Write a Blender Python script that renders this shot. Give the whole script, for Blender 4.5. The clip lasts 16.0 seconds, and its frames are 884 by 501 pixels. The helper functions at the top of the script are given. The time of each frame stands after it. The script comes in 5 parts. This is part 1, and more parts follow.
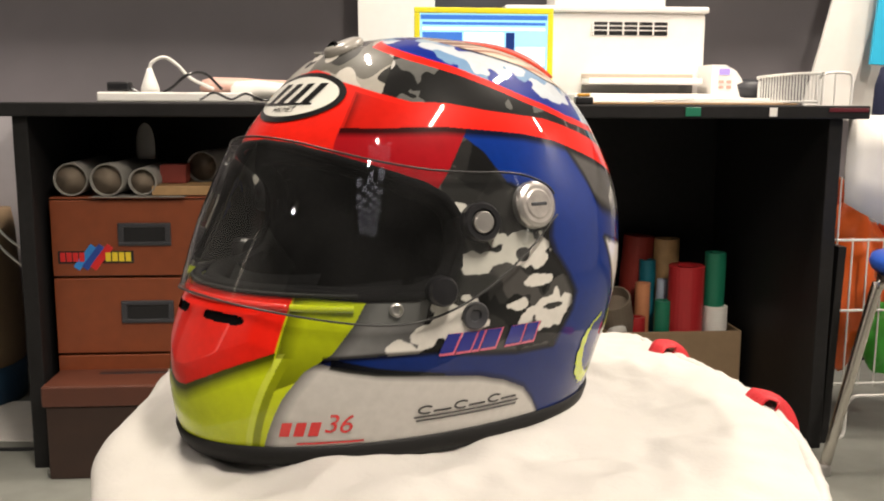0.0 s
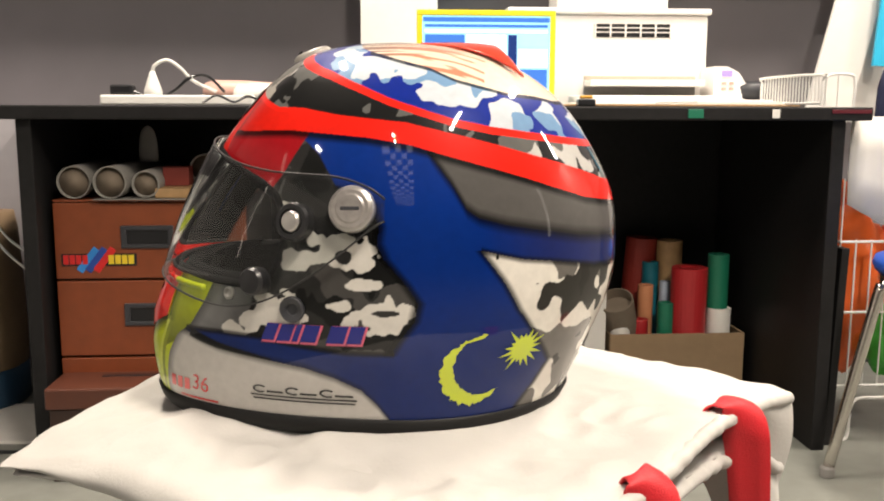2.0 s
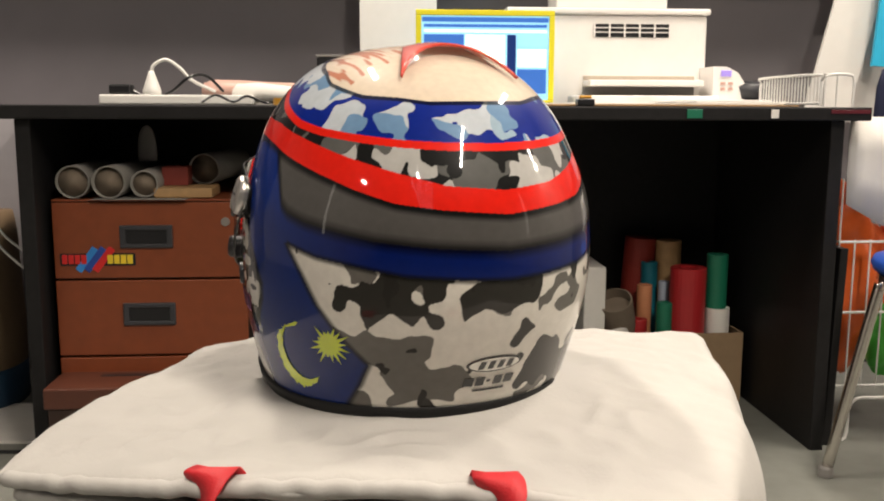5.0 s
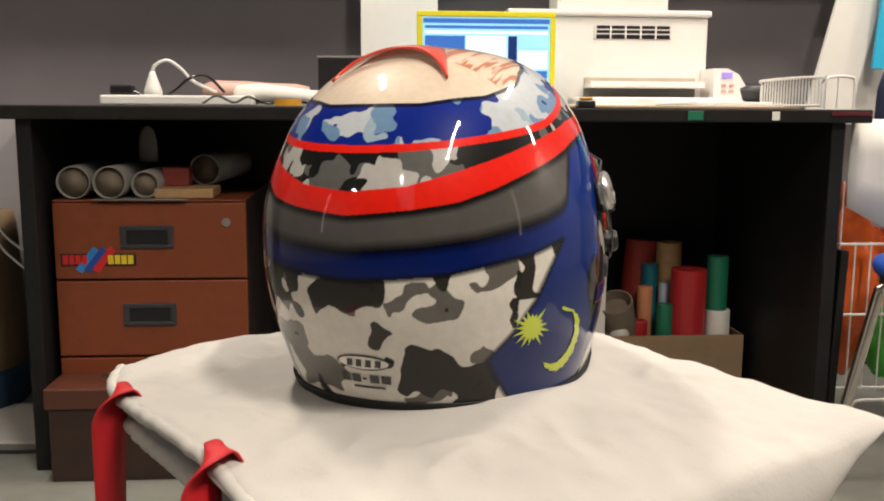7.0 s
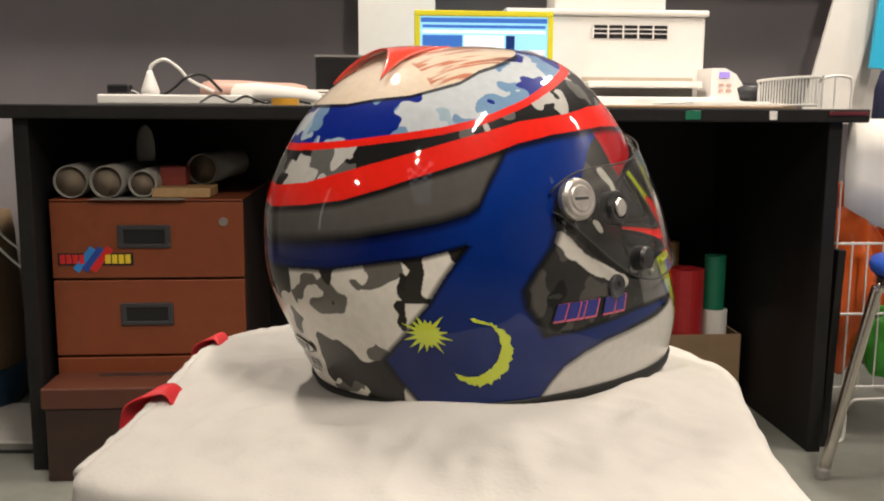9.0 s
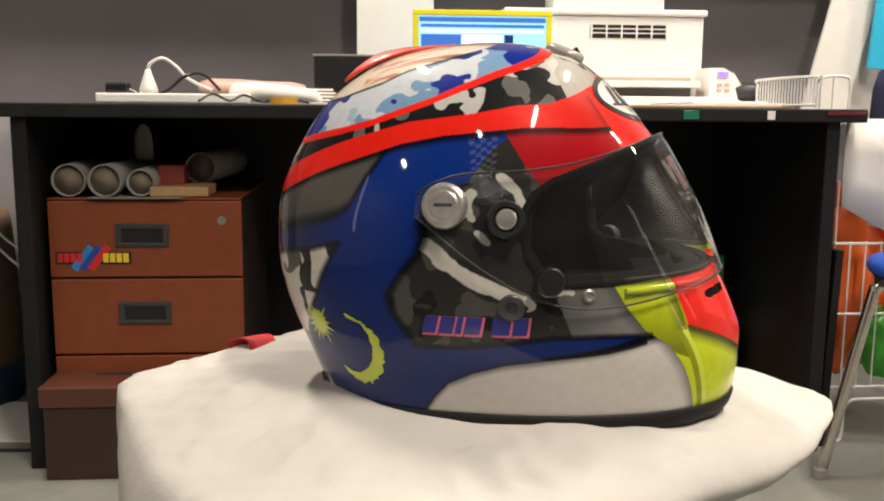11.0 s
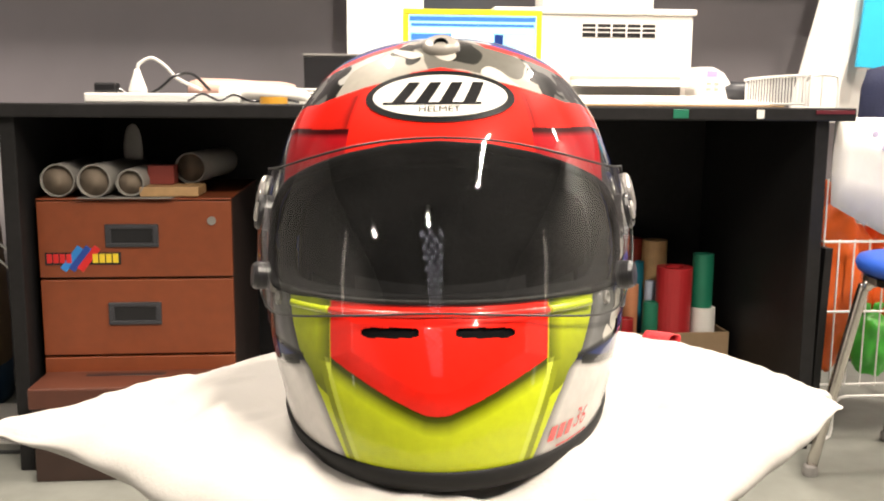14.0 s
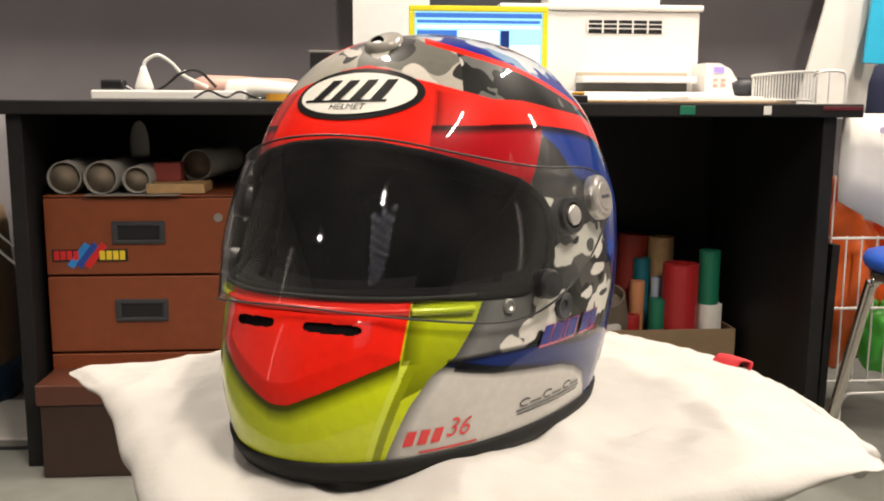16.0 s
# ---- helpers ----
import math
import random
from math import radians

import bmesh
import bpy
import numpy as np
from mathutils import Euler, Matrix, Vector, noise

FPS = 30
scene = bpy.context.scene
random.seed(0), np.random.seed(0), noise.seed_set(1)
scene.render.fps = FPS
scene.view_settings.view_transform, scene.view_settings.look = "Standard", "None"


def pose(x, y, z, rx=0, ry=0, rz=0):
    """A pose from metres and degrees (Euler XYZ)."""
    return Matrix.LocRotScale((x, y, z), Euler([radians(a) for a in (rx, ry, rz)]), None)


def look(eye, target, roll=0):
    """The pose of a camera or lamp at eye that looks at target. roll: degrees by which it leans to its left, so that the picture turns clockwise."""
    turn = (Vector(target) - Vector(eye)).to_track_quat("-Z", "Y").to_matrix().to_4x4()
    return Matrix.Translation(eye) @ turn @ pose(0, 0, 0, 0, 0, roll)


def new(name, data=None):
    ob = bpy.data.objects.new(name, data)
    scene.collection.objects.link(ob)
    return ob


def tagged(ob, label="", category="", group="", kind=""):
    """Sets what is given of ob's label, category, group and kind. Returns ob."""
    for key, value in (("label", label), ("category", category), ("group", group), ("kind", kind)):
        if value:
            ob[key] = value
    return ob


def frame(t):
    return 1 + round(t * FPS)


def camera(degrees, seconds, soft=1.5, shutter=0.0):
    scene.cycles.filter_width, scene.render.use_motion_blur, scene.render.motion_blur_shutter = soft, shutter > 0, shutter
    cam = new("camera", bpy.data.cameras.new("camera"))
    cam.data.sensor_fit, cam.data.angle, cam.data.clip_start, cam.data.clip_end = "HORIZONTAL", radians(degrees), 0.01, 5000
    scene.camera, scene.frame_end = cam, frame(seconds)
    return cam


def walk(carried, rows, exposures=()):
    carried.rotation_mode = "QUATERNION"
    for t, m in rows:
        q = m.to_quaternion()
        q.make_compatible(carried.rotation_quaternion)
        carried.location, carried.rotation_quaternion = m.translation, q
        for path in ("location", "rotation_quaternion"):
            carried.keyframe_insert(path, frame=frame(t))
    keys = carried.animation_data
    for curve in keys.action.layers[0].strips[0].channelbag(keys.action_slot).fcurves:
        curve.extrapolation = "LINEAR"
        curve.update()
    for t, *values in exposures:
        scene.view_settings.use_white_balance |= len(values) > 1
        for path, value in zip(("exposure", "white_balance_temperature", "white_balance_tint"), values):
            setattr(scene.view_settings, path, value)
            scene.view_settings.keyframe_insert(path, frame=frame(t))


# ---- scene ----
# ---------- camera ----------
cam = camera(51.02, 16.0, soft=2.0)
EYE = (0.0, 0.0, 0.755)
# seconds, pan, tilt and roll in degrees, off the first pose
SWAY = [(0, 0, 0, 0), (0.5, .026, .034, -.029), (1, .057, .021, -.059), (1.5, .09, .049, -.108), (2, .171, .137, -.099),
        (2.5, .171, .136, -.102), (3, .144, .124, -.127), (3.5, .144, .124, -.127), (4, .106, .089, -.149),
        (6.5, .139, .206, .077), (7, .139, .206, .077), (7.5, .119, .171, .099), (8, .066, .172, .108),
        (8.5, .024, .207, .131), (9, -.015, .172, .107), (11.5, -.16, .118, .244), (12, -.25, .105, .205),
        (12.5, -.363, .151, .175), (13, -.555, .143, .106), (13.5, -.697, .138, .133), (14, -.708, .097, .12),
        (14.5, -.579, .027, .115), (15, -.49, -.009, .093), (15.5, -.441, -.043, .126), (16, -.328, -.109, .033)]


def aim(pan, tilt, roll):
    a, b = radians(pan), radians(-9.0 + tilt)
    return look(EYE, (EYE[0] - math.sin(a) * math.cos(b), EYE[1] + math.cos(a) * math.cos(b), EYE[2] + math.sin(b)), 0.26 + roll)


walk(cam, [(t, aim(p, q, r)) for t, p, q, r in SWAY],
     exposures=[(0, 0.03), (0.5, 0.42), (1, 0.57), (1.5, 0.42), (2.5, 0.13), (4, -0.17), (7, -0.32), (9, -0.32), (12, -0.1), (12.5, -0.12), (13, -0.07), (13.5, 0.36), (14, 0.68), (14.5, 0.53), (16, 0)])

# ---------- the turning stand ----------
# frame of the turning axis (it leans a little), and its angle over time
AXIS = pose(-0.0029, 0.6999, 0.7468, -0.667, -0.840, 0.133)
TURN = [(0, -49.8), (0.5, -57.8), (1, -69.8), (1.5, -82.9), (2, -94.4), (2.5, -107.3), (3, -119.6), (3.5, -126.4), (4, -135.0),
        (6.5, -189.3), (7, -202.9), (7.5, -212.1), (8, -222.6), (8.5, -234.6), (9, -242.3), (11.5, -304.9), (12, -321.2),
        (12.5, -334.0), (13, -344.4), (13.5, -354.1), (14, -362.5), (14.5, -367.8), (15, -376.9), (15.5, -383.7), (16, -387.2)]
CX, BASE = 0.0136, -0.206


def turned(local):
    """Rows of a thing that stands at the pose local on the turning stand."""
    return [(t, AXIS @ pose(0, 0, 0, 0, 0, a) @ local) for t, a in TURN]

# ---------- light ----------
world = bpy.data.worlds.new("room_air")
scene.world = world
world.use_nodes = True
world.node_tree.nodes["Background"].inputs[0].default_value = (1.0, 0.97, 0.93, 1)
world.node_tree.nodes["Background"].inputs[1].default_value = 0.02


def tube_light(x, y, z, size_x, size_y, watts, colour=(1, 0.88, 0.745)):
    d = bpy.data.lights.new("tube_light", "AREA")
    d.shape, d.size, d.size_y, d.energy, d.color = "RECTANGLE", size_x, size_y, watts, colour
    o = new("tube_light", d)
    o.matrix_basis = pose(x, y, z)
    return o


# the tubes at (1.35, 1.75) and (-0.7, 1.7) are added to brighten desk and wall
TUBES = [(0.75, -0.38, 2.6, 0.045, 0.8, 80), (3.0, 1.2, 2.6, 0.8, 0.06, 50), (-2.4, -1.2, 2.6, 0.08, 0.2, 25),
         (1.35, 1.75, 2.6, 0.08, 0.7, 55), (-0.7, 1.7, 2.6, 0.08, 0.7, 55), (-0.45, -1.18, 2.58, 0.07, 0.07, 6), (-0.45, -1.34, 2.58, 0.07, 0.07, 6)]
for spec in TUBES:
    tube_light(*spec)
# upright strips added on the two side walls to draw streaks in the visor
WALL_TUBES = [(-3.54, -0.55, -90, 1.3), (3.54, -0.62, 90, 1.1)]
for x, y, face, watts in WALL_TUBES:
    tube_light(x, y, 1.5, 1.9, 0.12, watts).matrix_basis = pose(x, y, 1.5, 0, face, 0)

# ---------- materials ----------
def mat(name, colour, rough=0.5, metal=0.0, vary=0.12, scale=30.0, bump=0.0, bump_scale=200.0, coat=0.0, spec=0.5, emit=None, power=0.0, stain=0.0):
    """A surface with grain and larger stains."""
    m = bpy.data.materials.new(name)
    m.use_nodes = True
    nt = m.node_tree
    b = nt.nodes["Principled BSDF"]
    b.inputs["Roughness"].default_value = rough
    b.inputs["Metallic"].default_value = metal
    b.inputs["Coat Weight"].default_value = coat
    b.inputs["Coat Roughness"].default_value = 0.04
    b.inputs["Specular IOR Level"].default_value = spec
    tc = nt.nodes.new("ShaderNodeTexCoord")

    def tex(s, detail):
        n = nt.nodes.new("ShaderNodeTexNoise")
        n.inputs["Scale"].default_value, n.inputs["Detail"].default_value = s, detail
        nt.links.new(tc.outputs["Object"], n.inputs["Vector"])
        return n
    n1, n2 = tex(scale, 6), tex(scale / 9, 3)
    add = nt.nodes.new("ShaderNodeMath")
    add.operation = "ADD"
    nt.links.new(n1.outputs["Fac"], add.inputs[0])
    nt.links.new(n2.outputs["Fac"], add.inputs[1])
    ramp = nt.nodes.new("ShaderNodeMapRange")
    ramp.inputs["From Min"].default_value, ramp.inputs["From Max"].default_value = 0.6, 1.4
    ramp.inputs["To Min"].default_value, ramp.inputs["To Max"].default_value = 1 - vary - stain, 1 + vary
    nt.links.new(add.outputs[0], ramp.inputs["Value"])
    mul = nt.nodes.new("ShaderNodeVectorMath")
    mul.operation = "SCALE"
    mul.inputs[0].default_value = colour
    nt.links.new(ramp.outputs[0], mul.inputs["Scale"])
    nt.links.new(mul.outputs[0], b.inputs["Base Color"])
    rr = nt.nodes.new("ShaderNodeMapRange")
    rr.inputs["To Min"].default_value, rr.inputs["To Max"].default_value = max(rough - 0.08, 0.02), min(rough + 0.08, 1)
    nt.links.new(n2.outputs["Fac"], rr.inputs["Value"])
    nt.links.new(rr.outputs[0], b.inputs["Roughness"])
    if bump:
        nb = tex(bump_scale, 4)
        bp = nt.nodes.new("ShaderNodeBump")
        bp.inputs["Strength"].default_value, bp.inputs["Distance"].default_value = bump, 0.002
        nt.links.new(nb.outputs["Fac"], bp.inputs["Height"])
        nt.links.new(bp.outputs[0], b.inputs["Normal"])
    if emit:
        b.inputs["Emission Color"].default_value = (*emit, 1)
        b.inputs["Emission Strength"].default_value = power
    return m


def glass(name, tint=(1, 1, 1), rough=0.0, dark=0.35, haze=0.0):
    """A thin pane: mostly clear with a gloss that grows at grazing angles."""
    m = bpy.data.materials.new(name)
    m.use_nodes = True
    nt = m.node_tree
    out = nt.nodes["Material Output"]
    nt.nodes.remove(nt.nodes["Principled BSDF"])
    tr, gl, mix, fr = (nt.nodes.new("ShaderNodeBsdf" + k) if k in ("Transparent", "Glossy") else nt.nodes.new("Shader" + k)
                       for k in ("Transparent", "Glossy", "NodeMixShader", "NodeFresnel"))
    tr.inputs["Color"].default_value = (*[c * (1 - dark) for c in tint], 1)
    gl.inputs["Roughness"].default_value = rough
    fr.inputs["IOR"].default_value = 1.5
    nt.links.new(fr.outputs[0], mix.inputs[0])
    nt.links.new(tr.outputs[0], mix.inputs[1])
    nt.links.new(gl.outputs[0], mix.inputs[2])
    if not haze:
        nt.links.new(mix.outputs[0], out.inputs["Surface"])
        return m
    # a thin uneven diffuse film that paints in the pane's milky reflection haze
    df, film = nt.nodes.new("ShaderNodeBsdfDiffuse"), nt.nodes.new("ShaderNodeMixShader")
    df.inputs["Color"].default_value = (0.7, 0.7, 0.7, 1)
    co, no, ra = nt.nodes.new("ShaderNodeTexCoord"), nt.nodes.new("ShaderNodeTexNoise"), nt.nodes.new("ShaderNodeMapRange")
    no.inputs["Scale"].default_value = 25
    no.inputs["Detail"].default_value = 6
    ra.inputs["From Min"].default_value, ra.inputs["From Max"].default_value = 0.3, 0.7
    ra.inputs["To Min"].default_value, ra.inputs["To Max"].default_value = haze * 0.6, haze * 1.5
    nt.links.new(co.outputs["Object"], no.inputs["Vector"])
    nt.links.new(no.outputs[0], ra.inputs["Value"])
    nt.links.new(ra.outputs[0], film.inputs[0])
    nt.links.new(mix.outputs[0], film.inputs[1])
    nt.links.new(df.outputs[0], film.inputs[2])
    nt.links.new(film.outputs[0], out.inputs["Surface"])
    return m


M_BLACKWOOD = mat("black_laminate", (0.0125, 0.012, 0.0125), 0.5, vary=0.3, scale=60, bump=0.1, spec=0.22)
M_WALL = mat("grey_wall_paint", (0.165, 0.153, 0.165), 0.6, vary=0.06, scale=12, bump=0.05, bump_scale=300)
M_WALL2 = mat("dark_wall_paint", (0.09, 0.088, 0.09), 0.7, vary=0.06, scale=12, bump=0.05)
M_WALL3 = mat("light_wall_paint", (0.5, 0.49, 0.48), 0.7, vary=0.06, scale=12, bump=0.05)
M_CEIL = mat("dark_ceiling_paint", (0.06, 0.058, 0.056), 0.8, vary=0.05, scale=8)
M_FLOOR = mat("grey_floor", (0.2, 0.205, 0.185), 0.45, vary=0.12, scale=20, bump=0.05, stain=0.1)
M_CHERRY = mat("cherry_laminate", (0.21, 0.052, 0.018), 0.4, vary=0.15, scale=35)
M_CHERRYDARK = mat("dark_cherry_side", (0.03, 0.02, 0.018), 0.5, vary=0.2)
M_BROWNBOX = mat("brown_board", (0.036, 0.018, 0.013), 0.35, vary=0.2, scale=25)
M_BLACKPLASTIC = mat("black_plastic", (0.012, 0.012, 0.014), 0.35, vary=0.2)
M_DARKGREY = mat("dark_grey_plastic", (0.035, 0.036, 0.042), 0.4, vary=0.15)
M_WHITEPLASTIC = mat("white_plastic", (0.75, 0.74, 0.71), 0.35, vary=0.04)
M_CREAMPLASTIC = mat("cream_plastic", (0.8, 0.77, 0.74), 0.4, vary=0.04)
M_GREYPLASTIC = mat("grey_plastic", (0.22, 0.21, 0.2), 0.45, vary=0.08)
M_PAPER = mat("white_paper", (0.72, 0.7, 0.66), 0.8, vary=0.05, bump=0.1)
M_PAPERIN = mat("paper_tube_inside", (0.2, 0.16, 0.12), 0.85, vary=0.15)
# white paper again, its colour darkened for the shade under the desk
M_SHADEDPAPER = mat("shaded_white_paper", (0.25, 0.238, 0.22), 0.8, vary=0.1, bump=0.15)
M_KRAFT = mat("kraft_cardboard", (0.28, 0.19, 0.11), 0.8, vary=0.12, bump=0.15)
M_WOOD = mat("light_wood", (0.42, 0.26, 0.12), 0.5, vary=0.2, scale=50)
M_RED = mat("red_vinyl", (0.4, 0.02, 0.024), 0.4, vary=0.1)
M_GREEN = mat("green_vinyl", (0.012, 0.16, 0.09), 0.4, vary=0.1)
M_TEAL = mat("teal_vinyl", (0.01, 0.16, 0.22), 0.4, vary=0.1)
M_ORANGE = mat("orange_plastic_bag", (0.75, 0.13, 0.02), 0.35, vary=0.3, scale=14, bump=0.8, bump_scale=25)
M_LIME = mat("green_plastic_bag", (0.08, 0.5, 0.06), 0.35, vary=0.25, scale=14, bump=0.8, bump_scale=25)
M_AMBER = mat("amber_plastic_bag", (0.6, 0.3, 0.03), 0.35, vary=0.3, scale=14, bump=0.8, bump_scale=25)
M_WIRE = mat("white_coated_wire", (0.75, 0.74, 0.72), 0.35, vary=0.05)
M_CHROME = mat("chrome_tube", (0.62, 0.58, 0.53), 0.18, metal=1.0, vary=0.06)
M_BLUESEAT = mat("blue_vinyl_seat", (0.02, 0.08, 0.42), 0.45, vary=0.1)
M_NAVY = mat("navy_cloth", (0.012, 0.016, 0.05), 0.85, vary=0.2, bump=0.4)
M_CYAN = mat("cyan_board", (0.02, 0.42, 0.68), 0.5, vary=0.05)
M_YELLOW = mat("yellow_frame_plastic", (0.75, 0.68, 0.02), 0.4, vary=0.05)
M_PINK = mat("pink_beige_plastic", (0.58, 0.36, 0.3), 0.45, vary=0.06)
M_GLOW = mat("fluorescent_tube", (0.8, 0.8, 0.8), 0.4, emit=(1, 0.95, 0.88), power=6.0)
M_DIMGLOW = mat("dim_tube", (0.8, 0.8, 0.8), 0.4, emit=(1, 0.95, 0.88), power=0.4)
M_LILAC = mat("lilac_display", (0.3, 0.22, 0.6), 0.3, emit=(0.4, 0.3, 0.9), power=0.4)
M_SCR_BLUE = mat("screen_blue", (0.02, 0.05, 0.2), 0.2, emit=(0.06, 0.2, 0.6), power=1.0)
M_SCR_CYAN = mat("screen_pale_blue", (0.2, 0.4, 0.5), 0.2, emit=(0.35, 0.75, 0.95), power=1.0)
M_SCR_WHITE = mat("screen_white", (0.5, 0.5, 0.5), 0.2, emit=(0.8, 0.92, 1.0), power=1.0)
M_SCR_NAVY = mat("screen_navy", (0.01, 0.02, 0.06), 0.2, emit=(0.01, 0.03, 0.16), power=1.0)
M_CLOTH = mat("cream_cotton_bag", (0.485, 0.469, 0.446), 0.9, vary=0.07, scale=18, bump=0.2, bump_scale=320, spec=0.1)
M_RIBBON = mat("red_ribbon", (0.55, 0.012, 0.02), 0.55, vary=0.1, bump=0.3, bump_scale=700)
M_STOOLWOOD = mat("brown_stool_seat", (0.09, 0.05, 0.035), 0.6, vary=0.2)
M_MAT_BLACKRUBBER = mat("black_rubber", (0.008, 0.008, 0.008), 0.6, vary=0.2, spec=0.25)
M_INNER = mat("black_helmet_lining", (0.004, 0.004, 0.0045), 0.95, vary=0.3, bump=0.5, spec=0.1)
M_SILVER = mat("brushed_silver", (0.5, 0.48, 0.46), 0.3, metal=0.8, vary=0.08)
M_STICK_RED = mat("sticker_red", (0.6, 0.02, 0.02), 0.4)
M_STICK_YEL = mat("sticker_yellow", (0.75, 0.55, 0.03), 0.4)
M_STICK_BLUE = mat("sticker_blue", (0.03, 0.22, 0.6), 0.4)
M_VISOR = glass("clear_smoked_visor", (0.97, 1.0, 0.98), 0.0, 0.13, 0.011)
M_DECAL_BLACK = mat("black_decal", (0.01, 0.01, 0.011), 0.25, coat=0.6, vary=0.05)
M_DECAL_WHITE = mat("white_decal", (0.75, 0.74, 0.68), 0.25, coat=0.6, vary=0.04)
M_DECAL_RED = mat("red_decal", (0.6, 0.015, 0.015), 0.25, coat=0.6, vary=0.05)
M_DECAL_LIME = mat("lime_decal", (0.5, 0.6, 0.03), 0.25, coat=0.6, vary=0.05)
M_DECAL_BLUE = mat("blue_decal", (0.012, 0.016, 0.19), 0.25, coat=0.6, vary=0.05)


# ---------- helpers ----------
def part(name, bm, material, parent=None, label="", smooth=False):
    """Links a bmesh as one mesh object, under a thing or a part."""
    me = bpy.data.meshes.new(name)
    bm.to_mesh(me)
    bm.free()
    me.materials.append(material)
    if smooth:
        me.polygons.foreach_set("use_smooth", [True] * len(me.polygons))
    ob = new(name, me)
    ob.parent = parent
    return tagged(ob, label)


def thing(name, m, label, category, group="", kind=""):
    """An Empty at a thing's base."""
    ob = new(name)
    ob.empty_display_size = 0.05
    ob.matrix_basis = m
    return tagged(ob, label, category, group, kind)


def block(x0, x1, y0, y1, z0, z1, bevel=0.002, segments=2, bm=None):
    """A box with rounded edges."""
    own = bmesh.new()
    bmesh.ops.create_cube(own, size=1, matrix=Matrix.LocRotScale(((x0 + x1) / 2, (y0 + y1) / 2, (z0 + z1) / 2), None, (abs(x1 - x0), abs(y1 - y0), abs(z1 - z0))))
    if bevel:
        bmesh.ops.bevel(own, geom=own.edges[:], offset=bevel, segments=segments, affect="EDGES", profile=0.5)
    if bm is None:
        return own
    me = bpy.data.meshes.new("tmp")
    own.to_mesh(me)
    own.free()
    bm.from_mesh(me)
    bpy.data.meshes.remove(me)
    return bm


def loft(rings, closed=True, caps=True, bm=None):
    """Skin over rings of points."""
    bm = bm or bmesh.new()
    vs = [[bm.verts.new(p) for p in ring] for ring in rings]
    n = len(vs[0])
    for a, b in zip(vs, vs[1:]):
        for i in range(n if closed else n - 1):
            j = (i + 1) % n
            bm.faces.new((a[i], a[j], b[j], b[i]))
    if caps:
        bm.faces.new(vs[0][::-1])
        bm.faces.new(vs[-1])
    bmesh.ops.recalc_face_normals(bm, faces=bm.faces[:])
    return bm


def turned_profile(profile, n=32, bm=None):
    """A lathe: (radius, z) pairs."""
    return loft([[(r * math.cos(2 * math.pi * i / n), r * math.sin(2 * math.pi * i / n), z) for i in range(n)] for r, z in profile], bm=bm)


def tube(points, r, n=8, bm=None):
    """A round wire or pipe along points."""
    pts = [Vector(p) for p in points]
    rings, up = [], Vector((0.123, 0.31, 0.94)).normalized()
    for i, p in enumerate(pts):
        d = (pts[min(i + 1, len(pts) - 1)] - pts[max(i - 1, 0)]).normalized()
        a = d.cross(up)
        if a.length < 0.05:
            a = d.cross(Vector((1, 0, 0)))
        a.normalize()
        b = d.cross(a)
        rings.append([p + r * (math.cos(2 * math.pi * k / n) * a + math.sin(2 * math.pi * k / n) * b) for k in range(n)])
    return loft(rings, bm=bm)


def bend(points, steps=8):
    """A smooth line through points (Catmull-Rom)."""
    p = [Vector(q) for q in points]
    p = [p[0] * 2 - p[1], *p, p[-1] * 2 - p[-2]]
    out = []
    for a, b, c, d in zip(p, p[1:], p[2:], p[3:]):
        for k in range(steps):
            t = k / steps
            out.append(0.5 * ((2 * b) + (c - a) * t + (2 * a - 5 * b + 4 * c - d) * t * t + (3 * b - a - 3 * c + d) * t ** 3))
    return [*out, p[-2]]

# ---------- the room ----------
def setting(name, bm, material, label):
    return tagged(part(name, bm, material), label, "", "", "structure")


setting("floor", block(-3.6, 3.6, -4.2, 2.72, -0.1, 0.0, 0), M_FLOOR, "grey-green sealed concrete floor")
setting("wall_north", block(-3.6, 3.6, 2.72, 2.84, 0, 2.75, 0), M_WALL, "dark grey painted wall behind the desk")
setting("wall_south", block(-3.6, 3.6, -4.32, -4.2, 0, 2.75, 0), M_WALL2, "dark grey plain wall")
setting("wall_east", block(3.6, 3.72, -4.32, 2.84, 0, 2.75, 0), M_WALL3, "light grey plain wall")
setting("wall_west", block(-3.72, -3.6, -4.32, 2.84, 0, 2.75, 0), M_WALL3, "light grey plain wall")
setting("ceiling", block(-3.72, 3.72, -4.32, 2.84, 2.75, 2.85, 0), M_CEIL, "dark painted ceiling")
setting("baseboard", block(-3.6, 3.6, 2.695, 2.72, 0, 0.08, 0.004), M_DARKGREY, "dark skirting board")

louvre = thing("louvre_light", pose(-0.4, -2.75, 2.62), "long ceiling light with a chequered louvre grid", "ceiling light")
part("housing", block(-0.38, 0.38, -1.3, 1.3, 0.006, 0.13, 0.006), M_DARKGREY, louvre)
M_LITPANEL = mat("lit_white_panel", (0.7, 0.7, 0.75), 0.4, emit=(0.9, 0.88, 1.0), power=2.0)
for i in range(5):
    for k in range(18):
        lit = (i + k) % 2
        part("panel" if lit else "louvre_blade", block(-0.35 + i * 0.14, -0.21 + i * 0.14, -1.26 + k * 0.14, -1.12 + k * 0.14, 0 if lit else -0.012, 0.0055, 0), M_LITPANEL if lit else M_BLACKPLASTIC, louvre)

# out-of-view box added so that the upper part of the wall falls in shade
setting("unseen_overhang", block(-3.6, 3.6, 2.55, 2.72, 1.14, 2.75, 0.004), M_WALL, "plain grey unseen overhang, added to shade the wall above the desk")

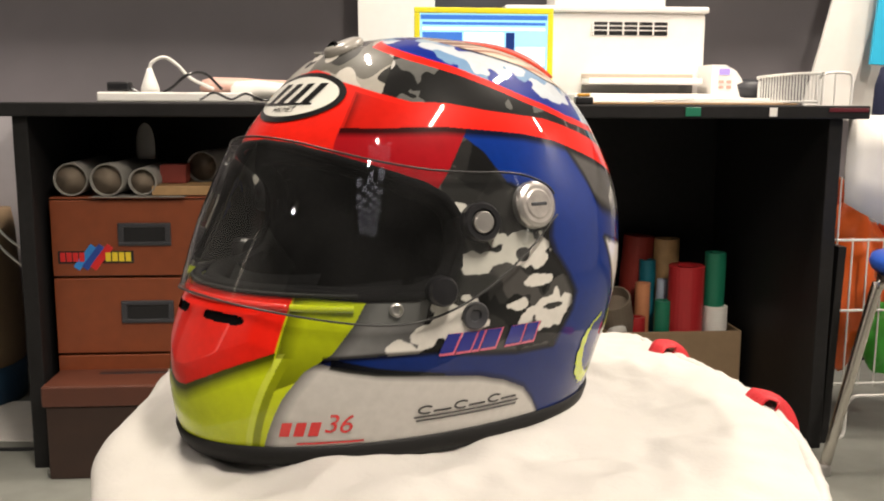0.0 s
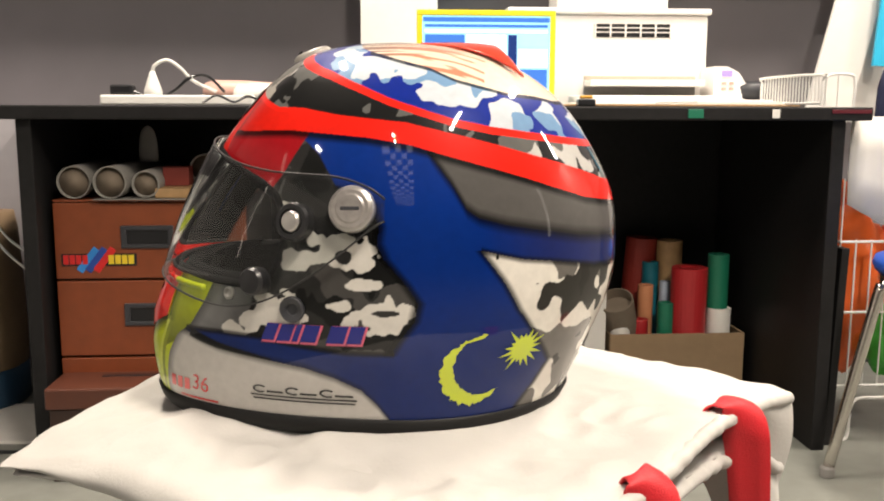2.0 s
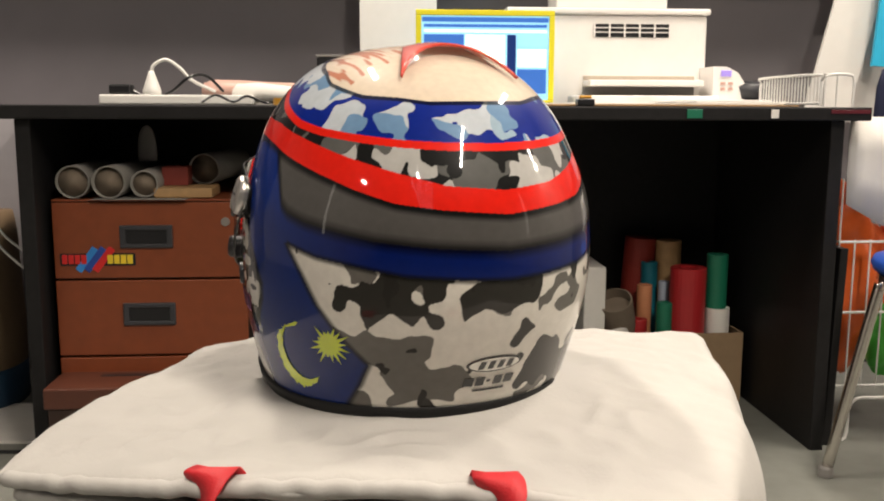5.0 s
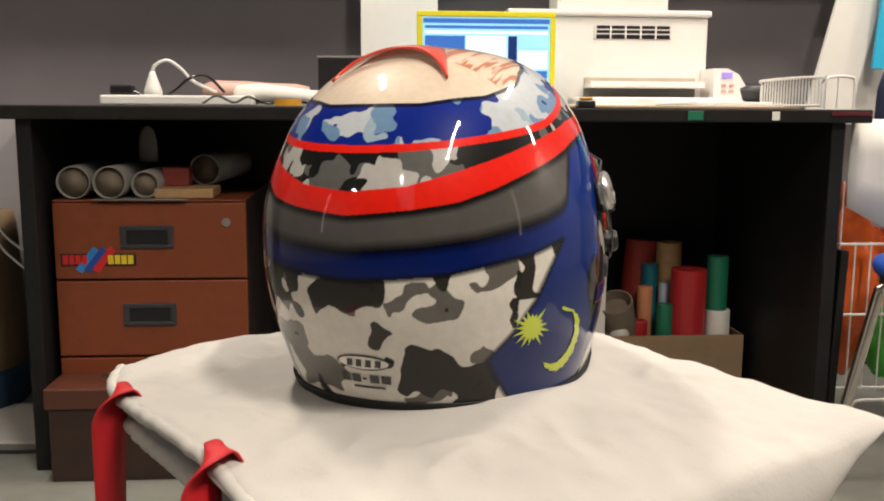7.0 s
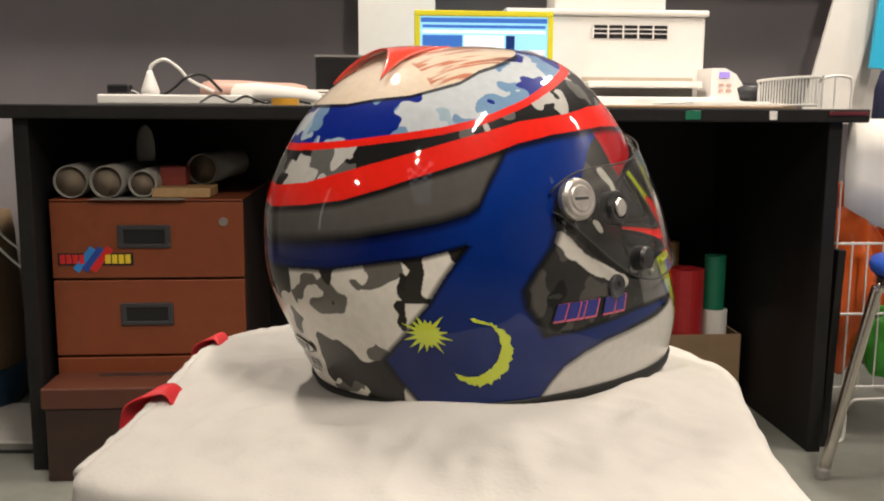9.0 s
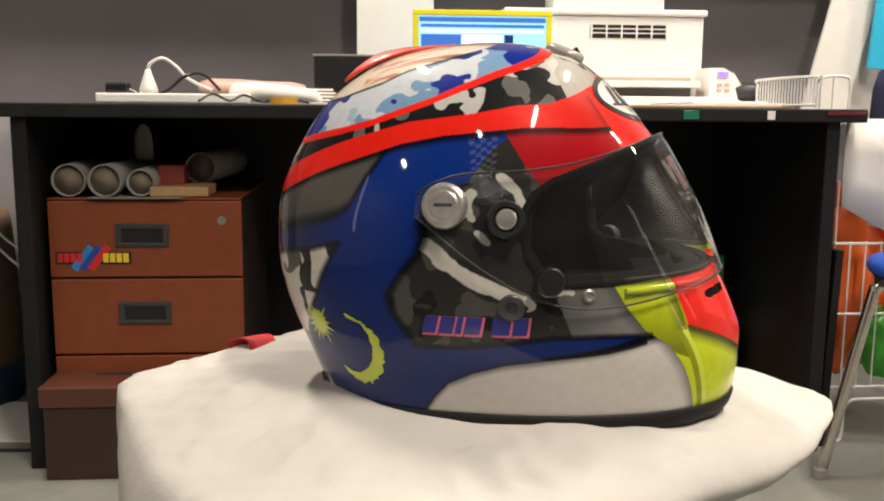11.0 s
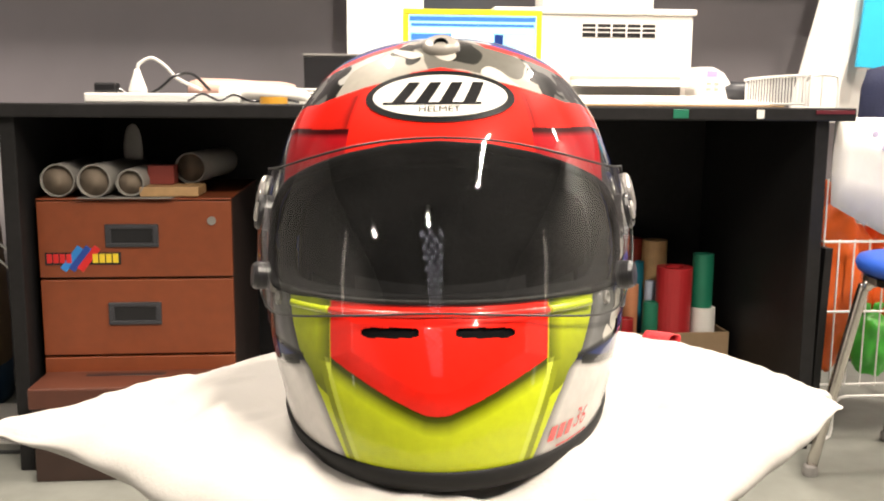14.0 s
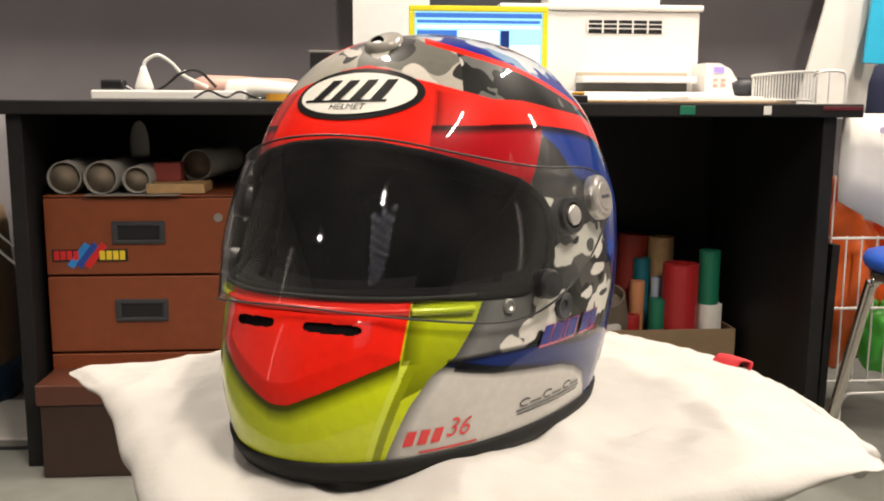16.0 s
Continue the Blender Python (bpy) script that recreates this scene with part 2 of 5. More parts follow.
for x, y, z, sx, sy, _ in TUBES:
    lt = thing("ceiling_light", pose(x, y, z), "white fluorescent batten set out of view on the ceiling", "ceiling light", "ceiling lights")
    hx, hy = sx / 2 + 0.025, sy / 2 + 0.025
    part("housing", block(-hx, hx, -hy, hy, 0.03, 0.15, 0.006), M_WHITEPLASTIC, lt)
    part("diffuser", block(-sx / 2, sx / 2, -sy / 2, sy / 2, 0.004, 0.029, 0.006), M_GLOW, lt)
for x, y, face, _ in WALL_TUBES:
    lt = thing("wall_light", pose(x, y, 1.5, 0, face, 0), "upright white light strip added on the wall for visor streaks", "wall light", "wall lights")
    part("housing", block(-0.98, 0.98, -0.085, 0.085, 0.03, 0.06, 0.006), M_WHITEPLASTIC, lt)
    part("diffuser", block(-0.95, 0.95, -0.06, 0.06, 0.004, 0.029, 0.006), M_DIMGLOW, lt)

# ---------- desk and what stands under it (in the desk's own frame) ----------
DESK = pose(-0.8477, 1.8382, 0, 0, 0, 4.492)


def at_desk(x, y, z, rz=0, rx=0, ry=0):
    return DESK @ pose(x, y, z, rx, ry, rz)


desk = thing("desk", DESK, "long black laminate office desk", "desk")
part("desktop", block(-0.16, 1.745, -0.02, 0.7, 0.727, 0.755, 0.003), M_BLACKWOOD, desk)
part("side_panel", block(0.0, 0.03, 0.0, 0.66, 0, 0.727, 0.002), M_BLACKWOOD, desk)
part("side_panel", block(1.668, 1.698, 0.0, 0.66, 0, 0.727, 0.002), M_BLACKWOOD, desk)
part("back_panel", block(0.03, 1.668, 0.63, 0.65, 0.0, 0.727, 0.002), M_BLACKWOOD, desk)
for x, m, w in ((1.365, M_GREEN, 0.032), (1.535, M_PAPER, 0.016)):
    part("sticker", block(x - w / 2, x + w / 2, -0.0225, -0.0202, 0.732, 0.75, 0.0004, 1), m, desk, "small sticker on the desk's edge")
part("sticker", block(1.655, 1.74, -0.0225, -0.0202, 0.742, 0.75, 0.0004, 1), mat("dark_red_tape", (0.1, 0.008, 0.016), 0.4), desk, "thin dark red tape on the desk's edge")

cab = thing("drawer_cabinet", at_desk(0.045, 0.05, 0), "cherry wood drawer cabinet with black side under the desk", "cabinet")
part("body", block(0.002, 0.39, 0.018, 0.5, 0.02, 0.558, 0.002), M_CHERRYDARK, cab)
part("top_board", block(0.0, 0.392, 0.0, 0.5, 0.5585, 0.562, 0.001), M_CHERRY, cab)
for z0, z1 in ((0.397, 0.556), (0.232, 0.392), (0.03, 0.227)):
    dr = part("drawer", block(0.0, 0.392, 0.0, 0.017, z0, z1, 0.002), M_CHERRY, cab)
    if z0 > 0.1:
        zc = (z0 + z1) / 2 + 0.008
        bm = bmesh.new()
        block(0.135, 0.243, -0.005, 0.004, zc + 0.014, zc + 0.024, 0.002, bm=bm)
        block(0.135, 0.243, -0.005, 0.004, zc - 0.024, zc - 0.015, 0.002, bm=bm)
        block(0.135, 0.147, -0.005, 0.004, zc - 0.016, zc + 0.016, 0.002, bm=bm)
        block(0.231, 0.243, -0.005, 0.004, zc - 0.016, zc + 0.016, 0.002, bm=bm)
        h = part("handle", bm, M_DARKGREY, dr, "recessed black plastic handle")
        part("recess", block(0.146, 0.232, -0.0012, 0.002, zc - 0.016, zc + 0.015, 0), M_BLACKPLASTIC, h)
lock = turned_profile([(0.0001, -0.002), (0.007, -0.002), (0.009, 0.0), (0.009, 0.004)], 20)
bmesh.ops.rotate(lock, verts=lock.verts, matrix=Euler((radians(90), 0, 0)).to_matrix())
bmesh.ops.translate(lock, verts=lock.verts, vec=(0.352, 0.0, 0.515))
part("lock", lock, M_SILVER, cab, "round metal lock")
# a torn sticker on the top drawer: an unread word in red and yellow bars over two crossed blue and red flags
st = part("sticker", block(0.012, 0.165, -0.0012, 0.001, 0.424, 0.45, 0.0003, 1), M_DECAL_BLACK, cab, "bright red, yellow and blue sticker")
for k in range(4):
    part("letter_bar", block(0.016 + k * 0.013, 0.0265 + k * 0.013, -0.0022, 0, 0.428, 0.447, 0.0003, 1), M_STICK_RED, st)
for k in range(4):
    part("letter_bar", block(0.108 + k * 0.0135, 0.119 + k * 0.0135, -0.0022, 0, 0.428, 0.447, 0.0003, 1), M_STICK_YEL, st)
for dx, a, m in ((0.0, 38, M_STICK_BLUE), (0.034, 38, mat("sticker_navy", (0.02, 0.06, 0.3), 0.4)), (0.068, 38, M_STICK_RED)):
    bm = block(-0.0075, 0.0075, -0.0016 - dx * 0.004, 0.0, -0.03, 0.03, 0.0004, 1)
    bmesh.ops.rotate(bm, verts=bm.verts, matrix=Euler((0, radians(a), 0)).to_matrix())
    bmesh.ops.translate(bm, verts=bm.verts, vec=(0.066 + dx * 0.5, 0, 0.437))
    part("flag_bar", bm, m, st)

box = thing("lidded_box", at_desk(0.046, -0.07, 0), "dark brown wooden box with a slotted lid", "box")
part("body", block(0.006, 0.35, 0.006, 0.16, 0, 0.152, 0.003), M_BROWNBOX, box)
part("lid", block(0, 0.356, 0, 0.165, 0.1525, 0.196, 0.004), mat("red_brown_lid", (0.09, 0.03, 0.018), 0.35, vary=0.15, scale=25), box)
part("slot", block(0.09, 0.25, 0.085, 0.1, 0.1955, 0.197, 0.0005, 1), M_BLACKPLASTIC, box)


def paper_roll(x, y, z, r, length, rz=0, inner=0.92):
    """A roll that lies with its open end to the front."""
    th = thing("paper_roll", at_desk(x, y, z, rz, 90), "rolled white paper lying on the drawer cabinet", "paper roll", "paper rolls")
    part("roll", turned_profile([(r * inner, -length), (r, -length), (r, 0), (r * 0.97, 0.0015), (r * inner, 0.0), (r * inner * 0.97, -length + 0.01)], 32), M_SHADEDPAPER, th, smooth=True)
    core = turned_profile([(r * inner * 0.98, -0.01), (r * inner * 0.93, -0.012), (r * inner * 0.90, -length + 0.02), (0.0005, -length + 0.018)], 24)
    part("inner_wrap", core, M_PAPERIN, th, smooth=True)
    return th


for spec in ((0.087, 0.06, 0.5975, 0.034, 0.3, 3), (0.162, 0.05, 0.5975, 0.034, 0.32, -2), (0.232, 0.06, 0.593, 0.0285, 0.3, 1, 0.88), (0.335, 0.17, 0.616, 0.034, 0.3, -6)):
    paper_roll(*spec)
tagged(part("paper_sheet", block(0.13, 0.32, 0.035, 0.2, 0.5625, 0.5635, 0), M_SHADEDPAPER), "white paper sheet under the rolls", "paper").matrix_basis = DESK
wb = thing("wooden_block", at_desk(0.25, 0.06, 0.564), "light wooden block on the drawer cabinet", "block")
part("block", block(0, 0.12, 0, 0.1, 0, 0.02, 0.002), M_WOOD, wb)
cb = thing("small_carton", at_desk(0.255, 0.12, 0.5845), "small dark red carton", "carton")
part("carton", block(0, 0.055, 0, 0.05, 0, 0.04, 0.002), mat("dark_red_card", (0.2, 0.03, 0.02), 0.7), cb)
bl = thing("white_plastic_blade", at_desk(0.209, 0.2, 0.632), "white rounded plastic squeegee blade", "squeegee")
bm = loft([[(0.021 * w * math.cos(a), 0.008 * w * math.sin(a), z) for a in [2 * math.pi * i / 20 for i in range(20)]]
           for z, w in ((0, 0.9), (0.01, 1.0), (0.03, 1.0), (0.05, 0.9), (0.066, 0.7), (0.075, 0.4), (0.079, 0.05))])
part("blade", bm, M_GREYPLASTIC, bl, smooth=True)

# carton with rolls of vinyl at the other end
ct = thing("cardboard_box", at_desk(1.3, 0.35, 0), "open kraft cardboard box full of vinyl rolls", "box")
for a in ((0, 0.35, 0, 0.005, 0, 0.183), (0, 0.35, 0.225, 0.23, 0, 0.183), (0, 0.005, 0.005, 0.225, 0, 0.183), (0.345, 0.35, 0.005, 0.225, 0, 0.183), (0.005, 0.345, 0.005, 0.225, 0, 0.006)):
    part("panel", block(*a, 0.0012, 1), M_KRAFT, ct)


def vinyl_roll(x, y, z0, z1, r, material, label, lean=0, side=0, hollow=0.55):
    th = thing("vinyl_roll", at_desk(x, y, z0, 0, lean, side), label, "roll", "rolls in the carton")
    h = z1 - z0
    part("roll", turned_profile([(r * hollow, 0), (r, 0.0), (r, h - 0.001), (r * 0.97, h), (r * hollow, h), (r * hollow, h - 0.03), (0.0005, h - 0.031)], 28), material, th, smooth=False)
    return th


vinyl_roll(1.516, 0.40, 0.0065, 0.347, 0.046, M_RED, "thick red vinyl roll standing in the carton")
vinyl_roll(1.597, 0.40, 0.0065, 0.24, 0.031, M_PAPER, "white paper roll standing in the carton")
vinyl_roll(1.592, 0.402, 0.2405, 0.38, 0.027, M_GREEN, "dark green vinyl roll standing on a white one")
vinyl_roll(1.443, 0.50, 0.0065, 0.345, 0.022, M_TEAL, "teal vinyl roll standing in the carton")
vinyl_roll(1.456, 0.40, 0.0065, 0.255, 0.021, M_GREEN, "short green vinyl roll standing in the carton")
vinyl_roll(1.50, 0.52, 0.0065, 0.40, 0.034, M_WOOD, "brown cardboard core standing in the carton")
vinyl_roll(1.335, 0.39, 0.0065, 0.235, 0.026, M_PAPER, "short white paper roll in the carton")
vinyl_roll(1.392, 0.41, 0.0065, 0.21, 0.022, M_RED, "short red roll in the carton")
vinyl_roll(1.372, 0.47, 0.1, 0.30, 0.045, M_PAPERIN, "open grey-brown paper tube leaning in the carton", 28, -18, 0.9)
vinyl_roll(1.405, 0.55, 0.0065, 0.405, 0.042, mat("dull_red_paper", (0.3, 0.03, 0.02), 0.6), "tall red roll leaning in the carton", 0, 4, 0.4)
vinyl_roll(1.42, 0.46, 0.0065, 0.29, 0.02, mat("pale_orange_core", (0.6, 0.25, 0.12), 0.6), "orange cardboard core in the carton")
vinyl_roll(1.47, 0.455, 0.0065, 0.30, 0.014, mat("pale_blue_core", (0.35, 0.4, 0.5), 0.6), "thin pale blue roll in the carton")
bk = thing("white_folder", at_desk(1.235, 0.36, 0), "white cardboard folder standing beside the carton", "folder")
part("folder", block(0, 0.055, 0, 0.2, 0, 0.355, 0.003), M_PAPER, bk)

# ---------- on the desk ----------
ps = thing("power_strip", at_desk(0.095, 0.25, 0.756), "white power strip on the desk", "power strip")
part("body", block(0, 0.34, 0, 0.055, 0, 0.022, 0.004), M_WHITEPLASTIC, ps)
pl = part("plug", block(0.02, 0.07, 0.008, 0.045, 0.0225, 0.045, 0.005), M_BLACKPLASTIC, ps, "black plug")
part("cable", tube(bend([(0.07, 0.03, 0.03), (0.11, 0.02, 0.012), (0.16, 0.01, 0.03), (0.2, 0.0, 0.06), (0.235, 0.02, 0.065), (0.27, 0.04, 0.03)]), 0.0035), M_BLACKPLASTIC, pl)
pl = part("plug", loft([[(0.112 + w * math.cos(a), 0.028 + w * math.sin(a), z) for a in [2 * math.pi * i / 16 for i in range(16)]]
                        for z, w in ((0.0225, 0.02), (0.03, 0.021), (0.045, 0.016), (0.065, 0.009), (0.075, 0.006))]), M_WHITEPLASTIC, ps, "white plug", True)
part("cable", tube(bend([(0.112, 0.028, 0.07), (0.118, 0.028, 0.088), (0.145, 0.03, 0.1), (0.175, 0.03, 0.082), (0.2, 0.035, 0.055), (0.25, 0.05, 0.03)]), 0.004), M_WHITEPLASTIC, pl)
cc = thing("black_cable", at_desk(0.33, 0.2, 0.757), "thin black cable lying loose on the desk", "cable")
part("cable", tube(bend([(0, 0, 0.004), (0.03, 0.01, 0.02), (0.07, -0.01, 0.006), (0.1, 0.0, 0.018), (0.14, 0.01, 0.004), (0.19, 0.0, 0.012), (0.24, 0.02, 0.003)]), 0.0028), M_BLACKPLASTIC, cc)
hd = thing("heat_gun", at_desk(0.305, 0.36, 0.757, -4), "pinkish beige hand tool lying on the desk", "tool")
bm = loft([[(x, 0.03 * w * math.cos(a), 0.03 + 0.028 * w * math.sin(a)) for a in [2 * math.pi * i / 18 for i in range(18)]]
           for x, w in ((0, 0.3), (0.006, 0.75), (0.03, 1), (0.1, 0.95), (0.16, 0.8), (0.22, 0.75), (0.25, 0.5))])
part("body", bm, M_PINK, hd, smooth=True)
wt = thing("paper_stack", at_desk(0.42, 0.3, 0.756, 6), "loose stack of white papers on the desk", "paper")
for k in range(5):
    bm = block(0, 0.21, 0, 0.15, k * 0.008, k * 0.008 + 0.005, 0.0006, 1)
    bmesh.ops.rotate(bm, verts=bm.verts, matrix=Euler((0, 0, radians(k * 4 - 8))).to_matrix())
    part("sheet", bm, M_PAPER, wt)
rp_ = thing("paper_bundle", at_desk(0.385, 0.33, 0.757, -3), "white rolled paper bundle lying on the desk", "paper")
bm = loft([[(x, 0.045 * w * math.cos(a), 0.026 * w * (1 + math.sin(a)) * (1 + 0.1 * math.sin(5 * x + 3 * a))) for a in [2 * math.pi * i / 20 for i in range(20)]]
           for x, w in ((0, 0.75), (0.01, 0.95), (0.06, 1.0), (0.12, 0.85), (0.17, 0.72), (0.2, 0.55), (0.21, 0.3))])
part("roll", bm, M_PAPER, rp_, smooth=True)
tr = thing("tape_roll", at_desk(0.52, 0.16, 0.756), "yellow tape roll lying on the desk", "tape")
part("tape", turned_profile([(0.018, 0), (0.03, 0), (0.03, 0.015), (0.018, 0.015), (0.018, 0.001)], 28), M_AMBER, tr)

lp = thing("black_speaker_box", at_desk(0.575, 0.35, 0.756), "black box with a thin silver top edge on the desk", "box")
part("body", block(0, 0.14, 0, 0.12, 0, 0.112, 0.004), M_BLACKPLASTIC, lp)
part("top_edge", block(-0.002, 0.142, -0.002, 0.122, 0.1125, 0.118, 0.001), M_GREYPLASTIC, lp)

bd = thing("white_board", at_desk(0.674, 0.655, 0.756), "white foam board standing against the wall", "board")
part("board", block(0, 0.206, 0, 0.012, 0, 0.46, 0.001), M_WHITEPLASTIC, bd)

mon = thing("laptop_screen", at_desk(0.815, 0.46, 0.757), "computer screen with a yellow frame showing blue windows", "screen")
W, H = 0.35, 0.235
bm = bmesh.new()
for a in ((0, W, 0, 0.016, 0, 0.014), (0, W, 0, 0.016, H - 0.014, H), (0, 0.014, 0, 0.016, 0.014, H - 0.014), (W - 0.014, W, 0, 0.016, 0.014, H - 0.014)):
    block(*a, 0.002, bm=bm)
part("frame", bm, M_YELLOW, mon)
scr = part("display", block(0.014, W - 0.014, 0.004, 0.012, 0.014, H - 0.014, 0), M_SCR_CYAN, mon)
for x0, x1, z0, z1, m in ((0.02, 0.12, 0.03, 0.175, M_SCR_BLUE), (0.124, 0.225, 0.03, 0.175, M_SCR_WHITE), (0.23, 0.252, 0.03, 0.175, M_SCR_NAVY),
                          (0.256, 0.33, 0.03, 0.09, M_SCR_BLUE), (0.256, 0.33, 0.095, 0.14, M_SCR_WHITE), (0.256, 0.33, 0.145, 0.175, M_SCR_CYAN),
                          (0.02, 0.33, 0.18, 0.187, M_SCR_WHITE), (0.02, 0.33, 0.193, 0.2, M_SCR_BLUE), (0.016, 0.334, 0.206, 0.217, M_SCR_BLUE)):
    part("window_panel", block(x0, x1, 0.0025, 0.0039, z0, z1, 0), m, scr)
part("foot", block(0.03, W - 0.03, 0.0, 0.1, -0.0005, 0.006, 0.001), M_DARKGREY, mon)

pr = thing("label_printer", at_desk(1.06, 0.5, 0.757), "cream office printer with a vent grille and paper tray", "printer")
part("body", block(0, 0.53, 0.05, 0.2, 0, 0.235, 0.008, 3), M_CREAMPLASTIC, pr)
part("lid", block(-0.006, 0.536, 0.04, 0.2, 0.2355, 0.252, 0.005), M_CREAMPLASTIC, pr)
part("top_guide", block(0.13, 0.43, 0.08, 0.2, 0.2525, 0.3, 0.006), M_WHITEPLASTIC, pr)
v = part("vent", block(0.225, 0.43, 0.0475, 0.0515, 0.178, 0.212, 0.001, 1), M_BLACKPLASTIC, pr, "black ventilation grille")
for k in range(6):
    part("grille_bar", block(0.225 + k * 0.0402, 0.229 + k * 0.0402, 0.045, 0.0488, 0.178, 0.212, 0), M_CREAMPLASTIC, v)
for k in range(1, 3):
    part("grille_bar", block(0.225, 0.43, 0.0455, 0.0484, 0.178 + k * 0.0113, 0.1805 + k * 0.0113, 0), M_CREAMPLASTIC, v)
part("tray", block(0.2, 0.5, -0.03, 0.05, 0.05, 0.066, 0.003), M_CREAMPLASTIC, pr)
part("slot", block(0.2, 0.5, 0.046, 0.052, 0.028, 0.05, 0.001), M_GREYPLASTIC, pr)
part("slot", block(0.2, 0.5, 0.046, 0.052, 0.068, 0.078, 0.001), mat("beige_slot", (0.45, 0.38, 0.3), 0.5), pr)
part("front_lip", block(0.16, 0.53, -0.06, 0.05, 0, 0.026, 0.004), M_CREAMPLASTIC, pr)
bm = loft([[(0.515, y, 0), (0.62, y, 0), (0.615, y, 0.035), (0.58, y, 0.085), (0.55, y, 0.1), (0.515, y, 0.1)] for y in (-0.05, 0.12)])
cp = part("control_unit", bm, M_CREAMPLASTIC, pr)
part("display", block(0.535, 0.562, -0.0535, -0.0502, 0.075, 0.09, 0.0005, 1), M_LILAC, cp, "small lilac display")
for k in range(4):
    part("button", block(0.535 + (k % 2) * 0.02, 0.547 + (k % 2) * 0.02, -0.0535, -0.0502, 0.04 + (k // 2) * 0.014, 0.047 + (k // 2) * 0.014, 0.0006, 1), M_PINK, cp)

sm = thing("tape_dispenser", at_desk(1.17, 0.2, 0.756), "small black and yellow tape dispenser on the desk", "dispenser")
part("body", block(0, 0.04, 0, 0.03, 0, 0.016, 0.003), M_BLACKPLASTIC, sm)
part("top", block(0.006, 0.034, 0.004, 0.026, 0.0165, 0.024, 0.003), M_AMBER, sm)
pp = thing("paper_stack", at_desk(1.36, 0.22, 0.756, -3), "flat stack of papers and boards on the desk", "paper")
for k, (x0, x1, z) in enumerate(((-0.28, 0.33, 0), (0.0, 0.3, 0.004), (-0.24, 0.1, 0.004), (0.05, 0.32, 0.008), (0.1, 0.28, 0.012))):
    part("sheet", block(x0, x1, 0.01 * k, 0.2 + 0.01 * k, z, z + 0.0035, 0.0006, 1), M_PAPER if k % 2 else M_WOOD if k == 0 else M_CREAMPLASTIC, pp)
gb = thing("grey_bowl", at_desk(1.685, 0.5, 0.757), "small dark grey dish on the desk", "dish")
part("dish", turned_profile([(0.03, 0), (0.06, 0.02), (0.065, 0.05), (0.05, 0.062), (0.0005, 0.066)], 28), M_DARKGREY, gb, smooth=True)

# ---------- beside the desk ----------
def wire_rack(name, m, label, spec, bars):
    th = thing(name, m, label, "rack")
    for n, pts, r in bars:
        part(n, tube(pts, r, 6), M_WIRE, th)
    return th


bars = [("rim", bend([(0, 0, 0), (0, 0, 0.055), (0, 0.012, 0.067), (0, 0.3, 0.067), (0, 0.312, 0.055), (0, 0.312, 0)], 3), 0.0035), ("rim", [(0, 0, 0.006), (0, 0.31, 0.006)], 0.003),
        ("rim", bend([(0.008, 0, 0), (0.008, 0, 0.055), (0.02, 0, 0.067), (0.06, 0, 0.067), (0.072, 0, 0.055), (0.072, 0, 0)], 3), 0.003), ("wire", [(0.035, 0, 0), (0.035, 0, 0.067)], 0.002)]
for k in range(1, 20):
    bars.append(("wire", [(0, 0.0155 * k, 0.006), (0, 0.0155 * k, 0.067)], 0.002))
wire_rack("wire_tray", at_desk(1.665, 0.05, 0.757, 0), "white coated wire tray on the desk's end", "rack", bars)

for k, (x, lean, h) in enumerate(((1.9, 13, 0.62), (1.96, 9, 0.66), (2.02, 6, 0.6))):
    b = thing("leaning_board", at_desk(x, 0.5 + 0.03 * k, 0.72, 0, 0, lean), "tall white foam board leaning in the rack", "board", "leaning boards")
    part("board", block(-0.06, 0.06, 0, 0.01, 0, h, 0.001), M_WHITEPLASTIC, b)
b = thing("cyan_board", at_desk(2.02, 0.46, 0.72, 0, 0, 4), "bright cyan board leaning in the rack", "board")
part("board", block(-0.03, 0.09, 0, 0.01, 0.14, 0.6, 0.001), M_CYAN, b)

sheet = thing("painted_sheet", at_desk(1.735, 0.045, 0.5), "white sheet with faint painted flowers hanging at the rack", "sheet")
rows = []
for i in range(12):
    u = i / 11
    low_z = max(-0.09, 0.045 - 0.22 * u)
    rows.append([(0.42 * u, 0.005 * math.sin(7 * u), low_z), (0.42 * u, 0.006 * math.sin(6 * u + 1), low_z * 0.6 + 0.09), (0.42 * u, 0.004 * math.sin(5 * u + 2), 0.16), (0.42 * u, 0.003, 0.235)])
bm = loft(rows, closed=False, caps=False)
bmesh.ops.solidify(bm, geom=bm.faces[:], thickness=0.002)
part("sheet", bm, M_PAPER, sheet, smooth=True)
for x, z, m in ((0.085, 0.2, M_LILAC), (0.11, 0.17, M_LILAC), (0.13, 0.15, M_LIME), (0.12, 0.21, M_STICK_BLUE), (0.15, 0.18, M_LIME)):
    part("flower", turned_profile([(0.0005, 0), (0.008, 0.0), (0.007, 0.001), (0.0005, 0.0012)], 7), mat("faded_flower", (0.5, 0.45, 0.62) if m is not M_LIME else (0.5, 0.58, 0.42), 0.8), sheet).matrix_basis = pose(x, -0.012, z, 90)
nv = thing("navy_bag", at_desk(1.80, 0.12, 0.6), "dark navy cloth bag hanging at the rack", "bag")
bm = loft([[(0.1 + (0.075 * w) * math.copysign(abs(math.cos(a)) ** 0.6, math.cos(a)), 0.025 * w * math.sin(a), z) for a in [2 * math.pi * i / 20 for i in range(20)]]
           for z, w in ((0.03, 0.5), (0.045, 0.85), (0.1, 1), (0.2, 0.95), (0.24, 0.8), (0.25, 0.3))])
